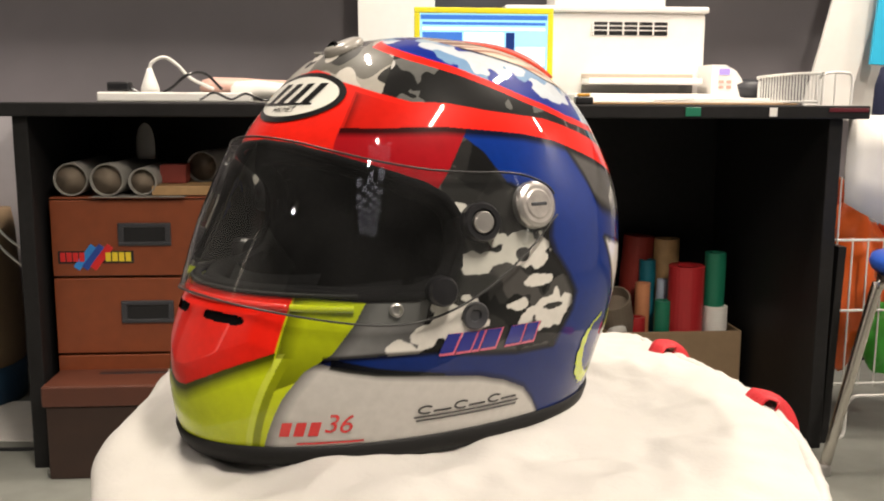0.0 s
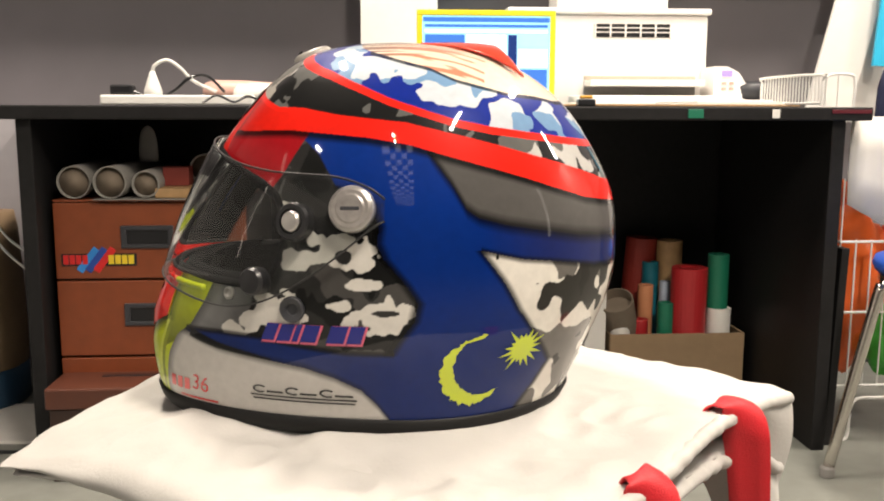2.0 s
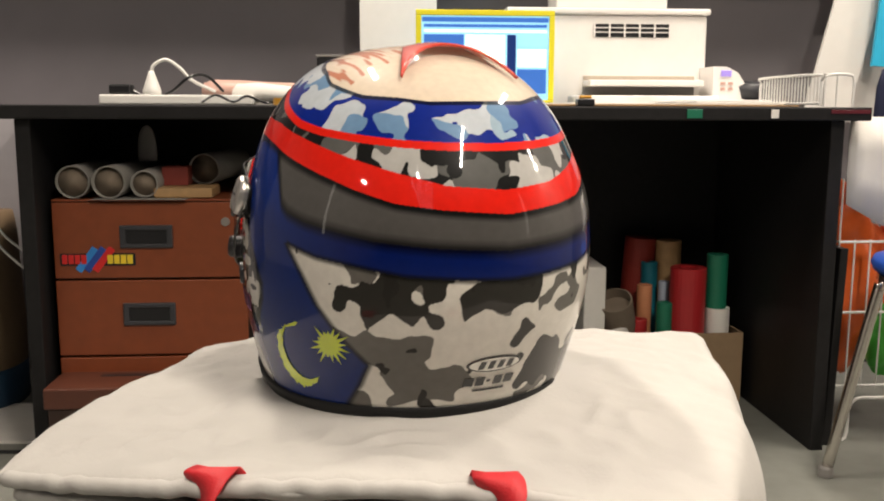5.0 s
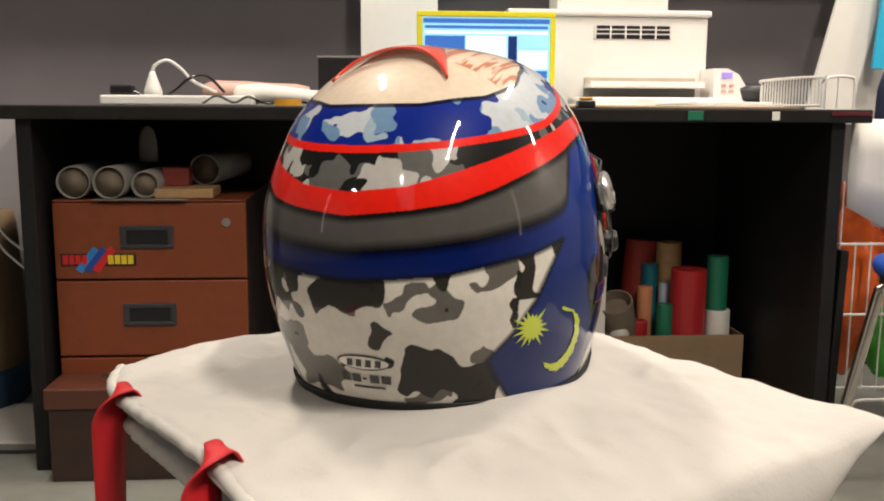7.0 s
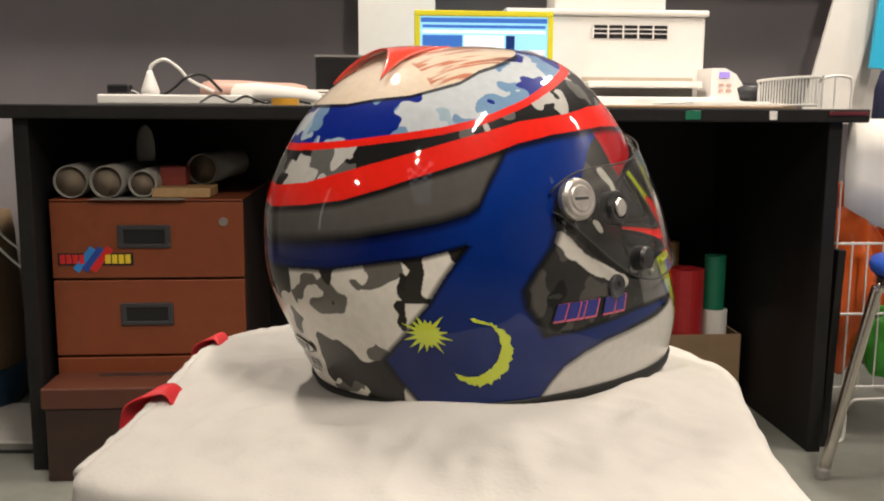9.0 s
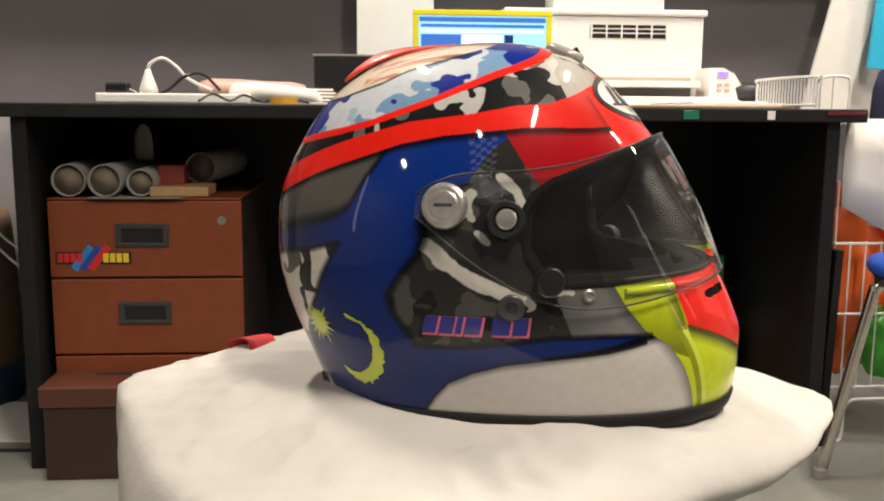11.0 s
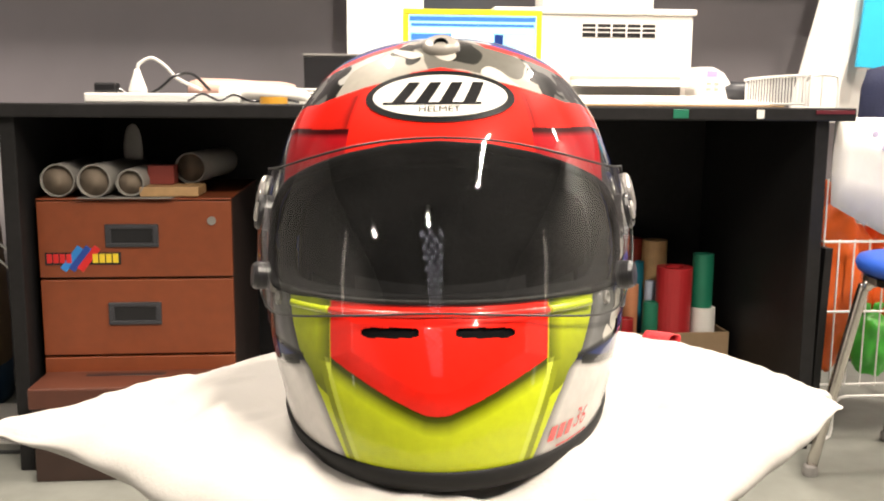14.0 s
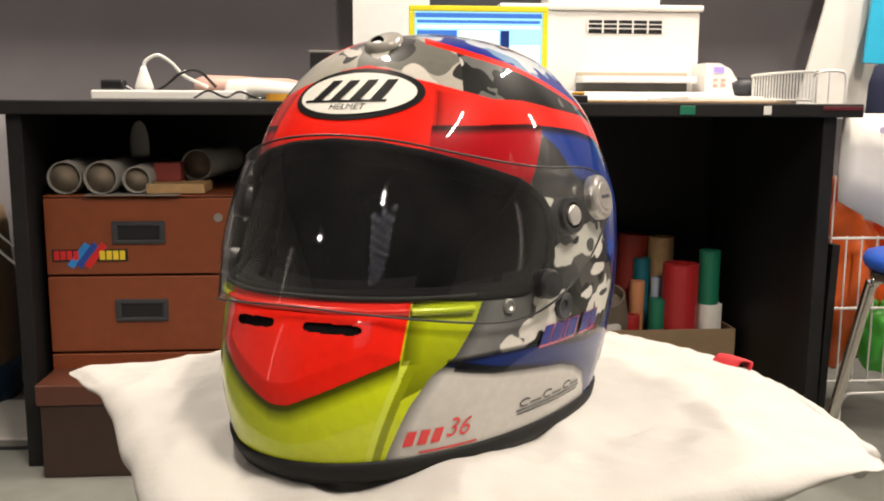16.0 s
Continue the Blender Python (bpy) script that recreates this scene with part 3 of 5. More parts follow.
part("bag", bm, M_NAVY, nv, smooth=True)

bb = thing("black_board", at_desk(1.712, 0.03, 0.0, 0, 0, 1.5), "black board standing between desk and basket", "board")
part("board", block(0, 0.018, 0, 0.25, 0, 0.45, 0.001), M_BLACKWOOD, bb)

# wire basket with plastic bags
bars = []
X0, X1, Y0, Y1 = 0.0, 0.36, 0.0, 0.32
for z in (0.13, 0.3, 0.46):
    bars.append(("rim", [(X0, Y1, z), (X0, Y0, z), (X1, Y0, z), (X1, Y1, z)], 0.0032))
for k in range(11):
    x = X0 + (X1 - X0) * k / 10
    bars.append(("wire", [(x, Y0, 0.125), (x, Y0, 0.6 if k % 5 == 0 else 0.465)], 0.002))
for k in range(8):
    y = Y0 + (Y1 - Y0) * k / 7
    bars.append(("wire", [(X0, y, 0.13), (X0, y, 0.465)], 0.002))
bars.append(("foot", bend([(0.0, 0.0, 0.006), (0.045, 0.0, 0.006), (0.055, 0.0, 0.09), (0.13, 0, 0.1), (0.36, 0, 0.1)], 4), 0.004))
bars.append(("foot", [(0, 0, 0.0), (0, 0, 0.13)], 0.004))
bars.append(("foot", [(X1, 0, 0.0), (X1, 0, 0.13)], 0.004))
wire_rack("wire_basket", at_desk(1.735, 0.06, 0), "white wire basket filled with plastic bags", "rack", bars)


def crumpled(name, x, y, z, rx, ry, rz, material, label, seed):
    th = thing(name, at_desk(x, y, z), label, "bag", "plastic bags in the basket")
    bm = bmesh.new()
    bmesh.ops.create_icosphere(bm, subdivisions=4, radius=1)
    for v in bm.verts:
        c = v.co.copy()
        k = 1 + 0.22 * noise.noise(c * 1.9 + Vector((seed, 0, 0))) + 0.12 * abs(noise.noise(c * 5 + Vector((0, seed, 0))))
        v.co = Vector((c.x * rx, c.y * ry, c.z * rz)) * k
    bmesh.ops.translate(bm, verts=bm.verts, vec=(0, 0, rz))
    part("bag", bm, material, th, smooth=True)
    # two gathered ears of plastic at the neck
    for side, lean in ((-1, -0.4), (1, 0.5)):
        ear = loft([[(side * rx * 0.18 + lean * rz * 0.3 * t + w * rx * math.cos(a), w * ry * 0.4 * math.sin(a), rz * (1.85 + 0.42 * t)) for a in [2 * math.pi * i / 12 for i in range(12)]]
                    for t, w in ((0, 0.3), (0.3, 0.18), (0.6, 0.26), (0.9, 0.3), (1, 0.12))])
        part("ear", ear, material, th, smooth=True)


crumpled("plastic_bag", 1.83, 0.2, 0.135, 0.085, 0.095, 0.2, M_ORANGE, "crumpled orange plastic bag in the wire basket", 1)
crumpled("plastic_bag", 1.985, 0.2, 0.135, 0.085, 0.095, 0.19, M_ORANGE, "crumpled orange plastic bag in the wire basket", 4)
crumpled("plastic_bag", 1.90, 0.13, 0.135, 0.05, 0.05, 0.075, M_LIME, "crumpled bright green plastic bag in the wire basket", 7)
crumpled("plastic_bag", 1.79, 0.24, 0.4, 0.05, 0.06, 0.075, M_AMBER, "crumpled amber plastic bag on top of the orange ones", 9)

stool = thing("stool", pose(1.02, 1.8, 0), "chrome stool with a blue padded seat", "stool")
part("seat", turned_profile([(0.0005, 0.425), (0.14, 0.425), (0.158, 0.432), (0.163, 0.445), (0.158, 0.458), (0.13, 0.464), (0.0005, 0.466)], 40), M_BLUESEAT, stool, smooth=True)
part("seat_ring", turned_profile([(0.125, 0.41), (0.15, 0.41), (0.15, 0.4245), (0.125, 0.4245)], 32), M_CHROME, stool)
for a in (174, 262, 350, 82):
    c, s = math.cos(radians(a)), math.sin(radians(a))
    lg = part("leg", tube(bend([(0.23 * c, 0.23 * s, 0.008), (0.158 * c, 0.158 * s, 0.37), (0.148 * c, 0.148 * s, 0.4), (0.13 * c, 0.13 * s, 0.412), (0.1 * c, 0.1 * s, 0.414)], 6), 0.0115, 12), M_CHROME, stool, smooth=True)
    ft = turned_profile([(0.013, 0), (0.015, 0.002), (0.015, 0.02), (0.012, 0.024)], 14)
    bmesh.ops.translate(ft, verts=ft.verts, vec=(0.23 * c, 0.23 * s, 0))
    part("foot_cap", ft, M_GREYPLASTIC, lg)

# ---------- at the other side of the desk ----------
pn = thing("grey_locker", pose(-1.35, 2.41, 0), "grey painted cupboard side behind the desk's end", "cupboard")
part("body", block(-0.6, 0.275, 0, 0.28, 0.055, 0.726, 0.004), mat("pale_mauve_paint", (0.42, 0.4, 0.43), 0.5, vary=0.06), pn)
part("plinth", block(-0.6, 0.265, 0.01, 0.28, 0, 0.0545, 0.003), M_PAPER, pn)
sk = thing("kraft_sack", pose(-1.14, 2.3, 0), "tall kraft paper sack with a blue bottom band", "sack")
bm = loft([[(0.06 * w * math.copysign(abs(math.cos(a)) ** 0.7, math.cos(a)), 0.1 * w * math.sin(a), z) for a in [2 * math.pi * i / 24 for i in range(24)]]
           for z, w in ((0.1, 0.97), (0.2, 1.0), (0.32, 0.95), (0.44, 0.88), (0.49, 0.78))])
part("body", bm, M_KRAFT, sk, smooth=True)
bm = loft([[(0.06 * w * math.copysign(abs(math.cos(a)) ** 0.7, math.cos(a)), 0.1 * w * math.sin(a), z) for a in [2 * math.pi * i / 24 for i in range(24)]]
           for z, w in ((0.0, 0.93), (0.01, 0.98), (0.0995, 0.98))])
part("bottom_band", bm, mat("dull_blue_band", (0.015, 0.05, 0.1), 0.6), sk, smooth=True)
fb = thing("white_floor_board", pose(-1.3, 1.99, 0), "white board lying flat on the floor", "board")
part("board", block(0, 0.4, 0, 0.27, 0, 0.006, 0.001), M_PAPER, fb)
for k in range(2):
    wc = thing("white_cable", pose(-0.99, 2.1, 0), "thin white cable hanging beside the desk", "cable", "white cables")
    part("cable", tube(bend([(-0.12, -0.05, 0.62 - 0.06 * k), (-0.07, 0.0, 0.55 - 0.06 * k), (-0.03, 0.02, 0.46 - 0.04 * k), (0.02, 0.05, 0.4 - 0.04 * k), (0.05, 0.1, 0.33)]), 0.003), M_WIRE, wc)
fc = thing("black_cable", pose(-1.2, 1.9, 0.004), "black cable lying on the floor", "cable")
part("cable", tube(bend([(0, 0.0, 0), (0.15, 0.03, 0), (0.32, 0.04, 0), (0.5, 0.1, 0)]), 0.004), M_BLACKPLASTIC, fc)


# ---------- the helmet ----------
# Profile of the shell, from the rim up: height, half width, front, back, where it is widest
KNOTS = [(-.2295, .121, -.233, .090, -.025), (-.2185, .1255, -.239, .1005, -.025), (-.205, .129, -.243, .107, -.025), (-.18, .135, -.245, .119, -.025),
         (-.158, .139, -.240, .130, -.025), (-.125, .142, -.226, .1415, -.025), (-.09, .142, -.205, .1425, -.025), (-.068, .140, -.196, .1407, -.025),
         (-.045, .134, -.187, .1334, -.025), (-.02, .125, -.176, .120, -.025), (0, .116, -.160, .107, -.026), (.018, .103, -.143, .091, -.028),
         (.038, .083, -.123, .063, -.031), (.053, .050, -.095, .022, -.035), (.060, 0, -.04, -.04, -.04)]


def profile_raw(s):
    """(height, half width, front, back, widest) at s, from 0 at the rim to 1 at the crown."""
    k = np.array(KNOTS) * 0.8974
    k[:, 0] += 0.206
    end = k[-2] * [1, -1, 1, 1, 1]
    end[2:] = 2 * k[-1, 2:] - k[-2, 2:]
    p = np.vstack([2 * k[0] - k[1], k, end])
    u = np.clip(np.asarray(s, float), 0, 1) * (len(k) - 1)
    i = np.minimum(u.astype(int), len(k) - 2)
    t = (u - i)[..., None]
    a, b, c, d = p[i], p[i + 1], p[i + 2], p[i + 3]
    return 0.5 * (2 * b + (c - a) * t + (2 * a - 5 * b + 4 * c - d) * t ** 2 + (3 * b - a - 3 * c + d) * t ** 3)


def eased_profile(n=1200, width=61):
    """The profile without kinks, as a table."""
    q = profile_raw(np.linspace(0, 1, n))
    lo = 2 * q[0] - q[width:0:-1]
    hi = 2 * q[-1] - q[-2:-2 - width:-1]
    hi[:, 0] = q[-2:-2 - width:-1, 0]
    p = np.vstack([lo, q, hi])
    for _ in range(2):
        p = np.stack([np.convolve(p[:, i], np.ones(width) / width, mode="same") for i in range(5)], -1)
    p = p[width:-width]
    p[:, 0] += (q[-1, 0] - p[-1, 0]) * np.linspace(0, 1, n) ** 6
    return p


PROFILE = eased_profile()


def profile(s):
    u = np.clip(np.asarray(s, float), 0, 1) * (len(PROFILE) - 1)
    i = np.minimum(u.astype(int), len(PROFILE) - 2)
    t = (u - i)[..., None]
    return PROFILE[i] * (1 - t) + PROFILE[i + 1] * t


def shell(phi, s, lift=0.0):
    """Points of the shell at the azimuth phi (degrees, 0 at the front, plus to the wearer's left side) and s, lifted off it by lift metres."""
    phi, s = np.broadcast_arrays(np.asarray(phi, float), np.asarray(s, float))
    z, w, f, b, c = np.moveaxis(profile(s), -1, 0)
    a = np.radians(phi)
    co, si = np.cos(a), np.sin(a)
    n = np.where(co > 0, 2.0 + 0.35 * np.clip((z - 0.17) / 0.06, 0, 1), 2.0)
    r = (np.abs(co) ** n + np.abs(si) ** n) ** (-1 / n)
    p = np.stack([w * si * r, c + np.where(co > 0, f - c, c - b) * co * r, z], -1)
    if np.any(lift):
        e = 1e-3
        da = shell(phi + 0.5, s) - shell(phi - 0.5, s)
        ds = shell(phi, np.minimum(s + e, 0.9995)) - shell(phi, np.minimum(s, 0.9995 - e) - e)
        nn = np.cross(da, ds)
        nn /= np.linalg.norm(nn, axis=-1)[..., None] + 1e-12
        p = p + nn * np.asarray(lift)[..., None] if np.ndim(lift) else p + nn * lift
    return p


# heights up the shell, as a table from height to s
S_TAB = np.linspace(0, 0.999, 1500)
Z_TAB = profile(S_TAB)[:, 0]


def s_of(z):
    return np.interp(z, Z_TAB, S_TAB)


def curve(*pairs):
    """A line of the paint: height in mm (or azimuth) over the other."""
    a = np.array(pairs, float)
    return lambda x: np.interp(x, a[:, 0], a[:, 1])


# edges of the paint on one half; the other half mirrors it (azimuth -> height in mm)
RED_LOW = curve((0, 200), (41, 198.5), (60, 199), (75, 196), (84, 194), (96, 189), (110, 179), (126, 168), (135, 161), (147, 153), (160, 149), (180, 145))
RED_UP = curve((0, 236), (12, 233), (18, 229), (30, 224), (40, 219), (50, 214), (61, 213), (75, 208), (95, 203), (113, 193), (129, 183), (147, 172), (162, 163.5), (180, 160))
THIN_UP = curve((0, 259), (30, 254), (43, 248), (67, 236), (80, 227), (91, 218), (109, 205), (120, 200), (133, 196), (149, 192), (163, 190), (180, 189))
CREAM = curve((0, 259), (61, 257.5), (89, 247), (108, 238), (116, 230), (126, 225), (134, 221), (148, 219), (160, 216), (180, 216))
GREY_LOW = curve((100, 189), (101, 183), (106, 164), (109, 149), (112, 144), (119, 139), (128, 135), (142, 129), (159, 125), (180, 122))
STRIPE_LOW = curve((110, 126), (112, 124), (123, 117), (135, 113), (150, 107), (170, 104), (180, 103))
WHITE_TOP = curve((25, 60), (39, 65), (52, 57), (62, 53), (73, 48), (79, 42), (84, 34), (87, 23), (89, 13), (90, 0))
PANEL_LOW = curve((30, 66), (39, 66.5), (52, 67.5), (63, 67), (72, 63), (81, 59.5), (90, 59))
CHIN_V = curve((0, 46), (3, 46.5), (12, 54.6), (21, 63.2), (29.5, 71))
PORT_TOP = curve((0, 190), (15, 188), (29, 182.5), (40, 176), (48, 170.5), (55, 165), (60, 158), (63, 149), (65, 126))
PORT_LOW = curve((0, 105.5), (30, 104.5), (45, 101.5), (57, 100.5), (61.5, 104), (63.5, 109), (65, 122))
# height in mm -> azimuth
BLUE_FRONT = curve((59, 90), (67, 92), (80, 96), (92, 97), (104, 94), (120, 89), (130, 87.5), (140, 88), (154, 86), (164, 77), (171, 75), (184, 71), (194, 65), (198.5, 50))
BLUE_REAR = curve((0, 128), (14, 132), (30, 137), (45, 140), (64, 131), (85, 123), (104, 118), (124, 112))
DARKRED_REAR = curve((150, 54), (157, 56.5), (172, 61), (190, 65), (199, 67))
YELLOW_REAR = curve((0, 25), (14, 28), (44, 33), (60, 37), (70, 42), (86, 45), (110, 47))


def lattice(p, seed):
    """Smooth noise, 0 to 1, for an array of points."""
    i = np.floor(p).astype(np.int64)
    f = p - i
    f = f * f * (3 - 2 * f)
    out = 0
    for dx in (0, 1):
        for dy in (0, 1):
            for dz in (0, 1):
                h = ((i[..., 0] + dx) * 73856093) ^ ((i[..., 1] + dy) * 19349663) ^ ((i[..., 2] + dz) * 83492791) ^ (seed * 2654435)
                h = (h * 1103515245 + 12345) & 0x7fffffff
                h = (h ^ (h >> 13)) * 1274126177 & 0x7fffffff
                w = (f[..., 0] if dx else 1 - f[..., 0]) * (f[..., 1] if dy else 1 - f[..., 1]) * (f[..., 2] if dz else 1 - f[..., 2])
                out = out + w * ((h >> 7) % 4096) / 4095
    return out


def camo(p, size, tones, shares, seed, zone=None):
    """Hard-edged blots of several tones, the later over the earlier; shares of the zone that each covers."""
    q = p / size
    q = q + 0.35 * np.stack([lattice(q * 2.3 + 7 * k, seed + 90 + k) for k in range(3)], -1)
    col = np.empty(p.shape)
    col[:] = tones[0]
    for k, (tone, share) in enumerate(zip(tones[1:], shares)):
        n = 0.75 * lattice(q + 31.7 * (k + 1), seed + k) + 0.25 * lattice(q * 2.6 + 13.1 * k, seed + 40 + k)
        cut = np.quantile(n if zone is None or not zone.any() else n[zone], 1 - share)
        col[n > cut] = tone
    return col


RED, DARKRED, BLUE, DEEPBLUE, LIME = (0.7, 0.014, 0.006), (0.34, 0.005, 0.01), (0.001, 0.019, 0.155), (0.0008, 0.007, 0.075), (0.48, 0.56, 0.01)
SILVER, WHITE, CREAMC, BLACK = (0.078, 0.074, 0.07), (0.52, 0.5, 0.47), (0.62, 0.52, 0.41), (0.008, 0.008, 0.009)


def paint(phi, p):
    """The colour of the shell at points p (metres), azimuth phi."""
    a, z = np.abs(phi), p[..., 2] * 1000
    n = lattice(p / 0.05, 3)
    col = np.empty(p.shape)
    col[:] = SILVER
    low = camo(p, 0.027, [(0.66, 0.63, 0.57), (0.12, 0.112, 0.1), (0.02, 0.018, 0.015)], (0.27, 0.26), 105, (a > 115) & (z < 115))
    low[camo(p, 0.014, [(0, 0, 0), (1, 1, 1)], (0.03,), 19, (a > 115) & (z < 115))[..., 0] > 0.5] = (0.014, 0.012, 0.01)
    side = camo(p, 0.02, [(0.02, 0.0195, 0.019), (0.06, 0.057, 0.054), (0.006, 0.006, 0.006)], (0.3, 0.35), 23, (a > 58) & (a < 97) & (z > 60) & (z < 190))
    high = camo(p, 0.021, [(0.008, 0.008, 0.008), (0.1, 0.1, 0.095), (0.42, 0.41, 0.39), (0.008, 0.008, 0.008)], (0.3, 0.17, 0.25), 37, (z > RED_UP(a)) & (z < THIN_UP(a)))
    top = camo(p, 0.0215, [(0.46, 0.5, 0.54), (0.14, 0.25, 0.4), (0.003, 0.016, 0.2), (0.3, 0.4, 0.48)], (0.45, 0.44, 0.03), 51, (z > THIN_UP(a)) & (z < CREAM(a)))
    brow = camo(p, 0.035, [(0.34, 0.32, 0.28), (0.12, 0.115, 0.1), (0.02, 0.02, 0.018), (0.5, 0.47, 0.42)], (0.4, 0.2, 0.2), 63, (a < 45) & (z > RED_UP(a)))

    def put(mask, c):
        col[mask] = c[mask] if isinstance(c, np.ndarray) and c.ndim > 1 else c
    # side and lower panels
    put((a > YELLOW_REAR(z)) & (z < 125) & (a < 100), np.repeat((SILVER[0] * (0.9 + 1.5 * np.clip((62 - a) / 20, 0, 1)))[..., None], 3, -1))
    put((a > 57 + 4 * n) & (a < 100) & (z > 58), side)
    rag = 1.2 * (lattice(p / 0.011, 71) - 0.5) + 1.1 * (lattice(p / 0.0045, 72) - 0.5)
    for a0, z0, ra, rz in ((67, 86, 8, 13), (60, 78, 3.5, 8), (89, 83, 7.5, 12), (80, 90, 3, 4), (81, 124, 7, 12), (69, 119, 5, 7), (63, 146, 3, 9), (85, 104, 4, 4), (56, 70, 3, 6), (73, 132, 2.5, 5)):
        put((phi > 0) & (((a - a0) / ra) ** 2 + ((z - z0) / rz) ** 2 + rag < 0.95), np.array((0.6, 0.575, 0.53)))
    # the other side carries long brush strokes instead
    for half, pts in ((4.4, ((87, 126), (82, 113), (77, 103), (70, 94), (66.5, 89))), (2.6, ((68, 168), (64.5, 159), (63.5, 149), (67, 140))), (2.4, ((76, 158), (77.5, 150), (76, 143))),
                      (2.0, ((75, 134), (73, 128))), (3.0, ((62, 97), (57, 97))), (1.0, ((62, 128), (60, 115), (57, 108)))):
        for (a0, z0), (a1, z1) in zip(pts, pts[1:]):
            u0, u1 = a - a0, z - z0
            d0, d1 = (a1 - a0) * 2.1, z1 - z0
            k = np.clip((u0 * 2.1 * d0 + u1 * d1) / (d0 * d0 + d1 * d1), 0, 1)
            put((phi < 0) & (np.hypot(u0 * 2.1 - k * d0, u1 - k * d1) + 1.6 * rag < half), np.array((0.5, 0.48, 0.44)))
    for a0, z0, ra, rz in ((90, 86, 3.5, 2.5), (69, 87, 2.5, 4), (80, 122, 2, 5), (84, 76, 2, 2)):
        put(((a - a0) / ra) ** 2 + ((z - z0) / rz) ** 2 + rag < 0.8, np.array((0.03, 0.029, 0.028)))
    put((a > 100) & (z < 130), low)
    put((a > 100) & ((z >= 130) | (z > GREY_LOW(a) - 1)), np.array(SILVER))
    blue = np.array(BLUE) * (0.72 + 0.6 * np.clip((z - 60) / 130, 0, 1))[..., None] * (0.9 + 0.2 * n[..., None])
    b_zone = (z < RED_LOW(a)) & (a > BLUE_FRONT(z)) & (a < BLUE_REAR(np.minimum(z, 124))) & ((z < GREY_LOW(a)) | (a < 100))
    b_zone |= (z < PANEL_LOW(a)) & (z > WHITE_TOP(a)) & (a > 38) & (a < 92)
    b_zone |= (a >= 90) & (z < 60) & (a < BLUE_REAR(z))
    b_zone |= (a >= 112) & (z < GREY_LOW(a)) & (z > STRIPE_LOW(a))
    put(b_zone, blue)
    deep = np.clip((a - 110) / 22, 0, 1)[..., None]
    put((a >= 110) & (z < GREY_LOW(a)) & (z > STRIPE_LOW(a)), blue * (1 - deep) + np.array(DEEPBLUE) * 1.25 * deep)
    put((z < WHITE_TOP(a)) & (a > YELLOW_REAR(z)) & (a < 90), np.array(WHITE))
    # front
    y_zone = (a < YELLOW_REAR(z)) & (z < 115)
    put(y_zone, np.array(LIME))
    # shading of the fold put into the lime, deeper lower down
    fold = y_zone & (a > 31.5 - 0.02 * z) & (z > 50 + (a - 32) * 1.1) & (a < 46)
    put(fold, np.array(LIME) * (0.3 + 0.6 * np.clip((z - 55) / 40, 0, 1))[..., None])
    # the crease's thin highlight and its dark side, also put into the lime
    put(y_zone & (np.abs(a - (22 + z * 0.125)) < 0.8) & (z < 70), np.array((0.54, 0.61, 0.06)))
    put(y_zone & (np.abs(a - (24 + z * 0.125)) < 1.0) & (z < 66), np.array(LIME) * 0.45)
    put((a < 29.5) & (z > CHIN_V(a)) & (z < 112), np.array(RED))
    # brow
    red_b = (z >= RED_LOW(a)) & (z < RED_UP(a))
    put((a < 68) & (z > 140) & (z < RED_LOW(a)) & (a < DARKRED_REAR(z)), np.array(DARKRED))
    put(red_b, np.array(RED))
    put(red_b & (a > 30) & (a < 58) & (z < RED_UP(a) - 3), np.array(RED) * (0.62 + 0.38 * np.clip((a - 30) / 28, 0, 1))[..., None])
    put((a < 30) & (z > 150) & (z < RED_UP(a)), np.array(RED))
    # crown
    put((z >= RED_UP(a)) & (a > 38), high)
    put((z >= RED_UP(a)) & (a <= 38 + 6 * n), brow)
    put((z >= THIN_UP(a)) & (a > 20), top)
    put((z >= THIN_UP(a) - 5) & (z < THIN_UP(a)) & (a > 28), np.array(RED))
    put((z > CREAM(a)) & (a > 40), np.array(CREAMC))
    # fine brushed feathers over the front half of the cream field, darker towards the brow
    hair = lattice(p * np.array([330.0, 26.0, 120.0]) + 3.0, 81) * 0.65 + lattice(p * np.array([700.0, 60.0, 200.0]), 82) * 0.35
    fore = np.clip((0.035 - p[..., 1]) / 0.075, 0, 1)
    k = np.clip((hair - 0.57 + 0.2 * fore) / 0.1, 0, 1) * (fore > 0) * (z > CREAM(a)) * (a > 40)
    tint = np.array((0.42, 0.11, 0.05)) * (1 - 0.75 * np.clip(fore - 0.45, 0, 1) / 0.55)[..., None]
    col[:] = col * (1 - 0.85 * k[..., None]) + tint * 0.85 * k[..., None]

    # airbrushed black keylines along the edges of the blocks
    def line(d, mask, width=1.3, soft=2.2, tone=0.12):
        k = np.clip((np.abs(d) - width) / soft, 0, 1)
        col[mask] = col[mask] * (tone + (1 - tone) * k[mask])[..., None]
    line(z - (RED_LOW(a) - 1.2), (a > 30) & (z < RED_LOW(a)), 1.2, 3.5, 0.08)
    line(z - (CREAM(a) - 0.8), (a > 80) & (z < CREAM(a)), 1.4, 0.6)
    line(z - GREY_LOW(a), (a > 100) & (z < RED_LOW(a)), 1.2, 5.5, 0.15)
    line(z - STRIPE_LOW(a), (a > 112), 1.0, 2.0, 0.2)
    line((a - BLUE_REAR(np.minimum(z, 124))) * 2, (z < 124) & (a > 105), 1.0, 2.5, 0.2)
    line((a - BLUE_FRONT(z)) * 2, (z > 58) & (z < 165) & (a > 60) & (a < 104), 1.2, 3, 0.15)
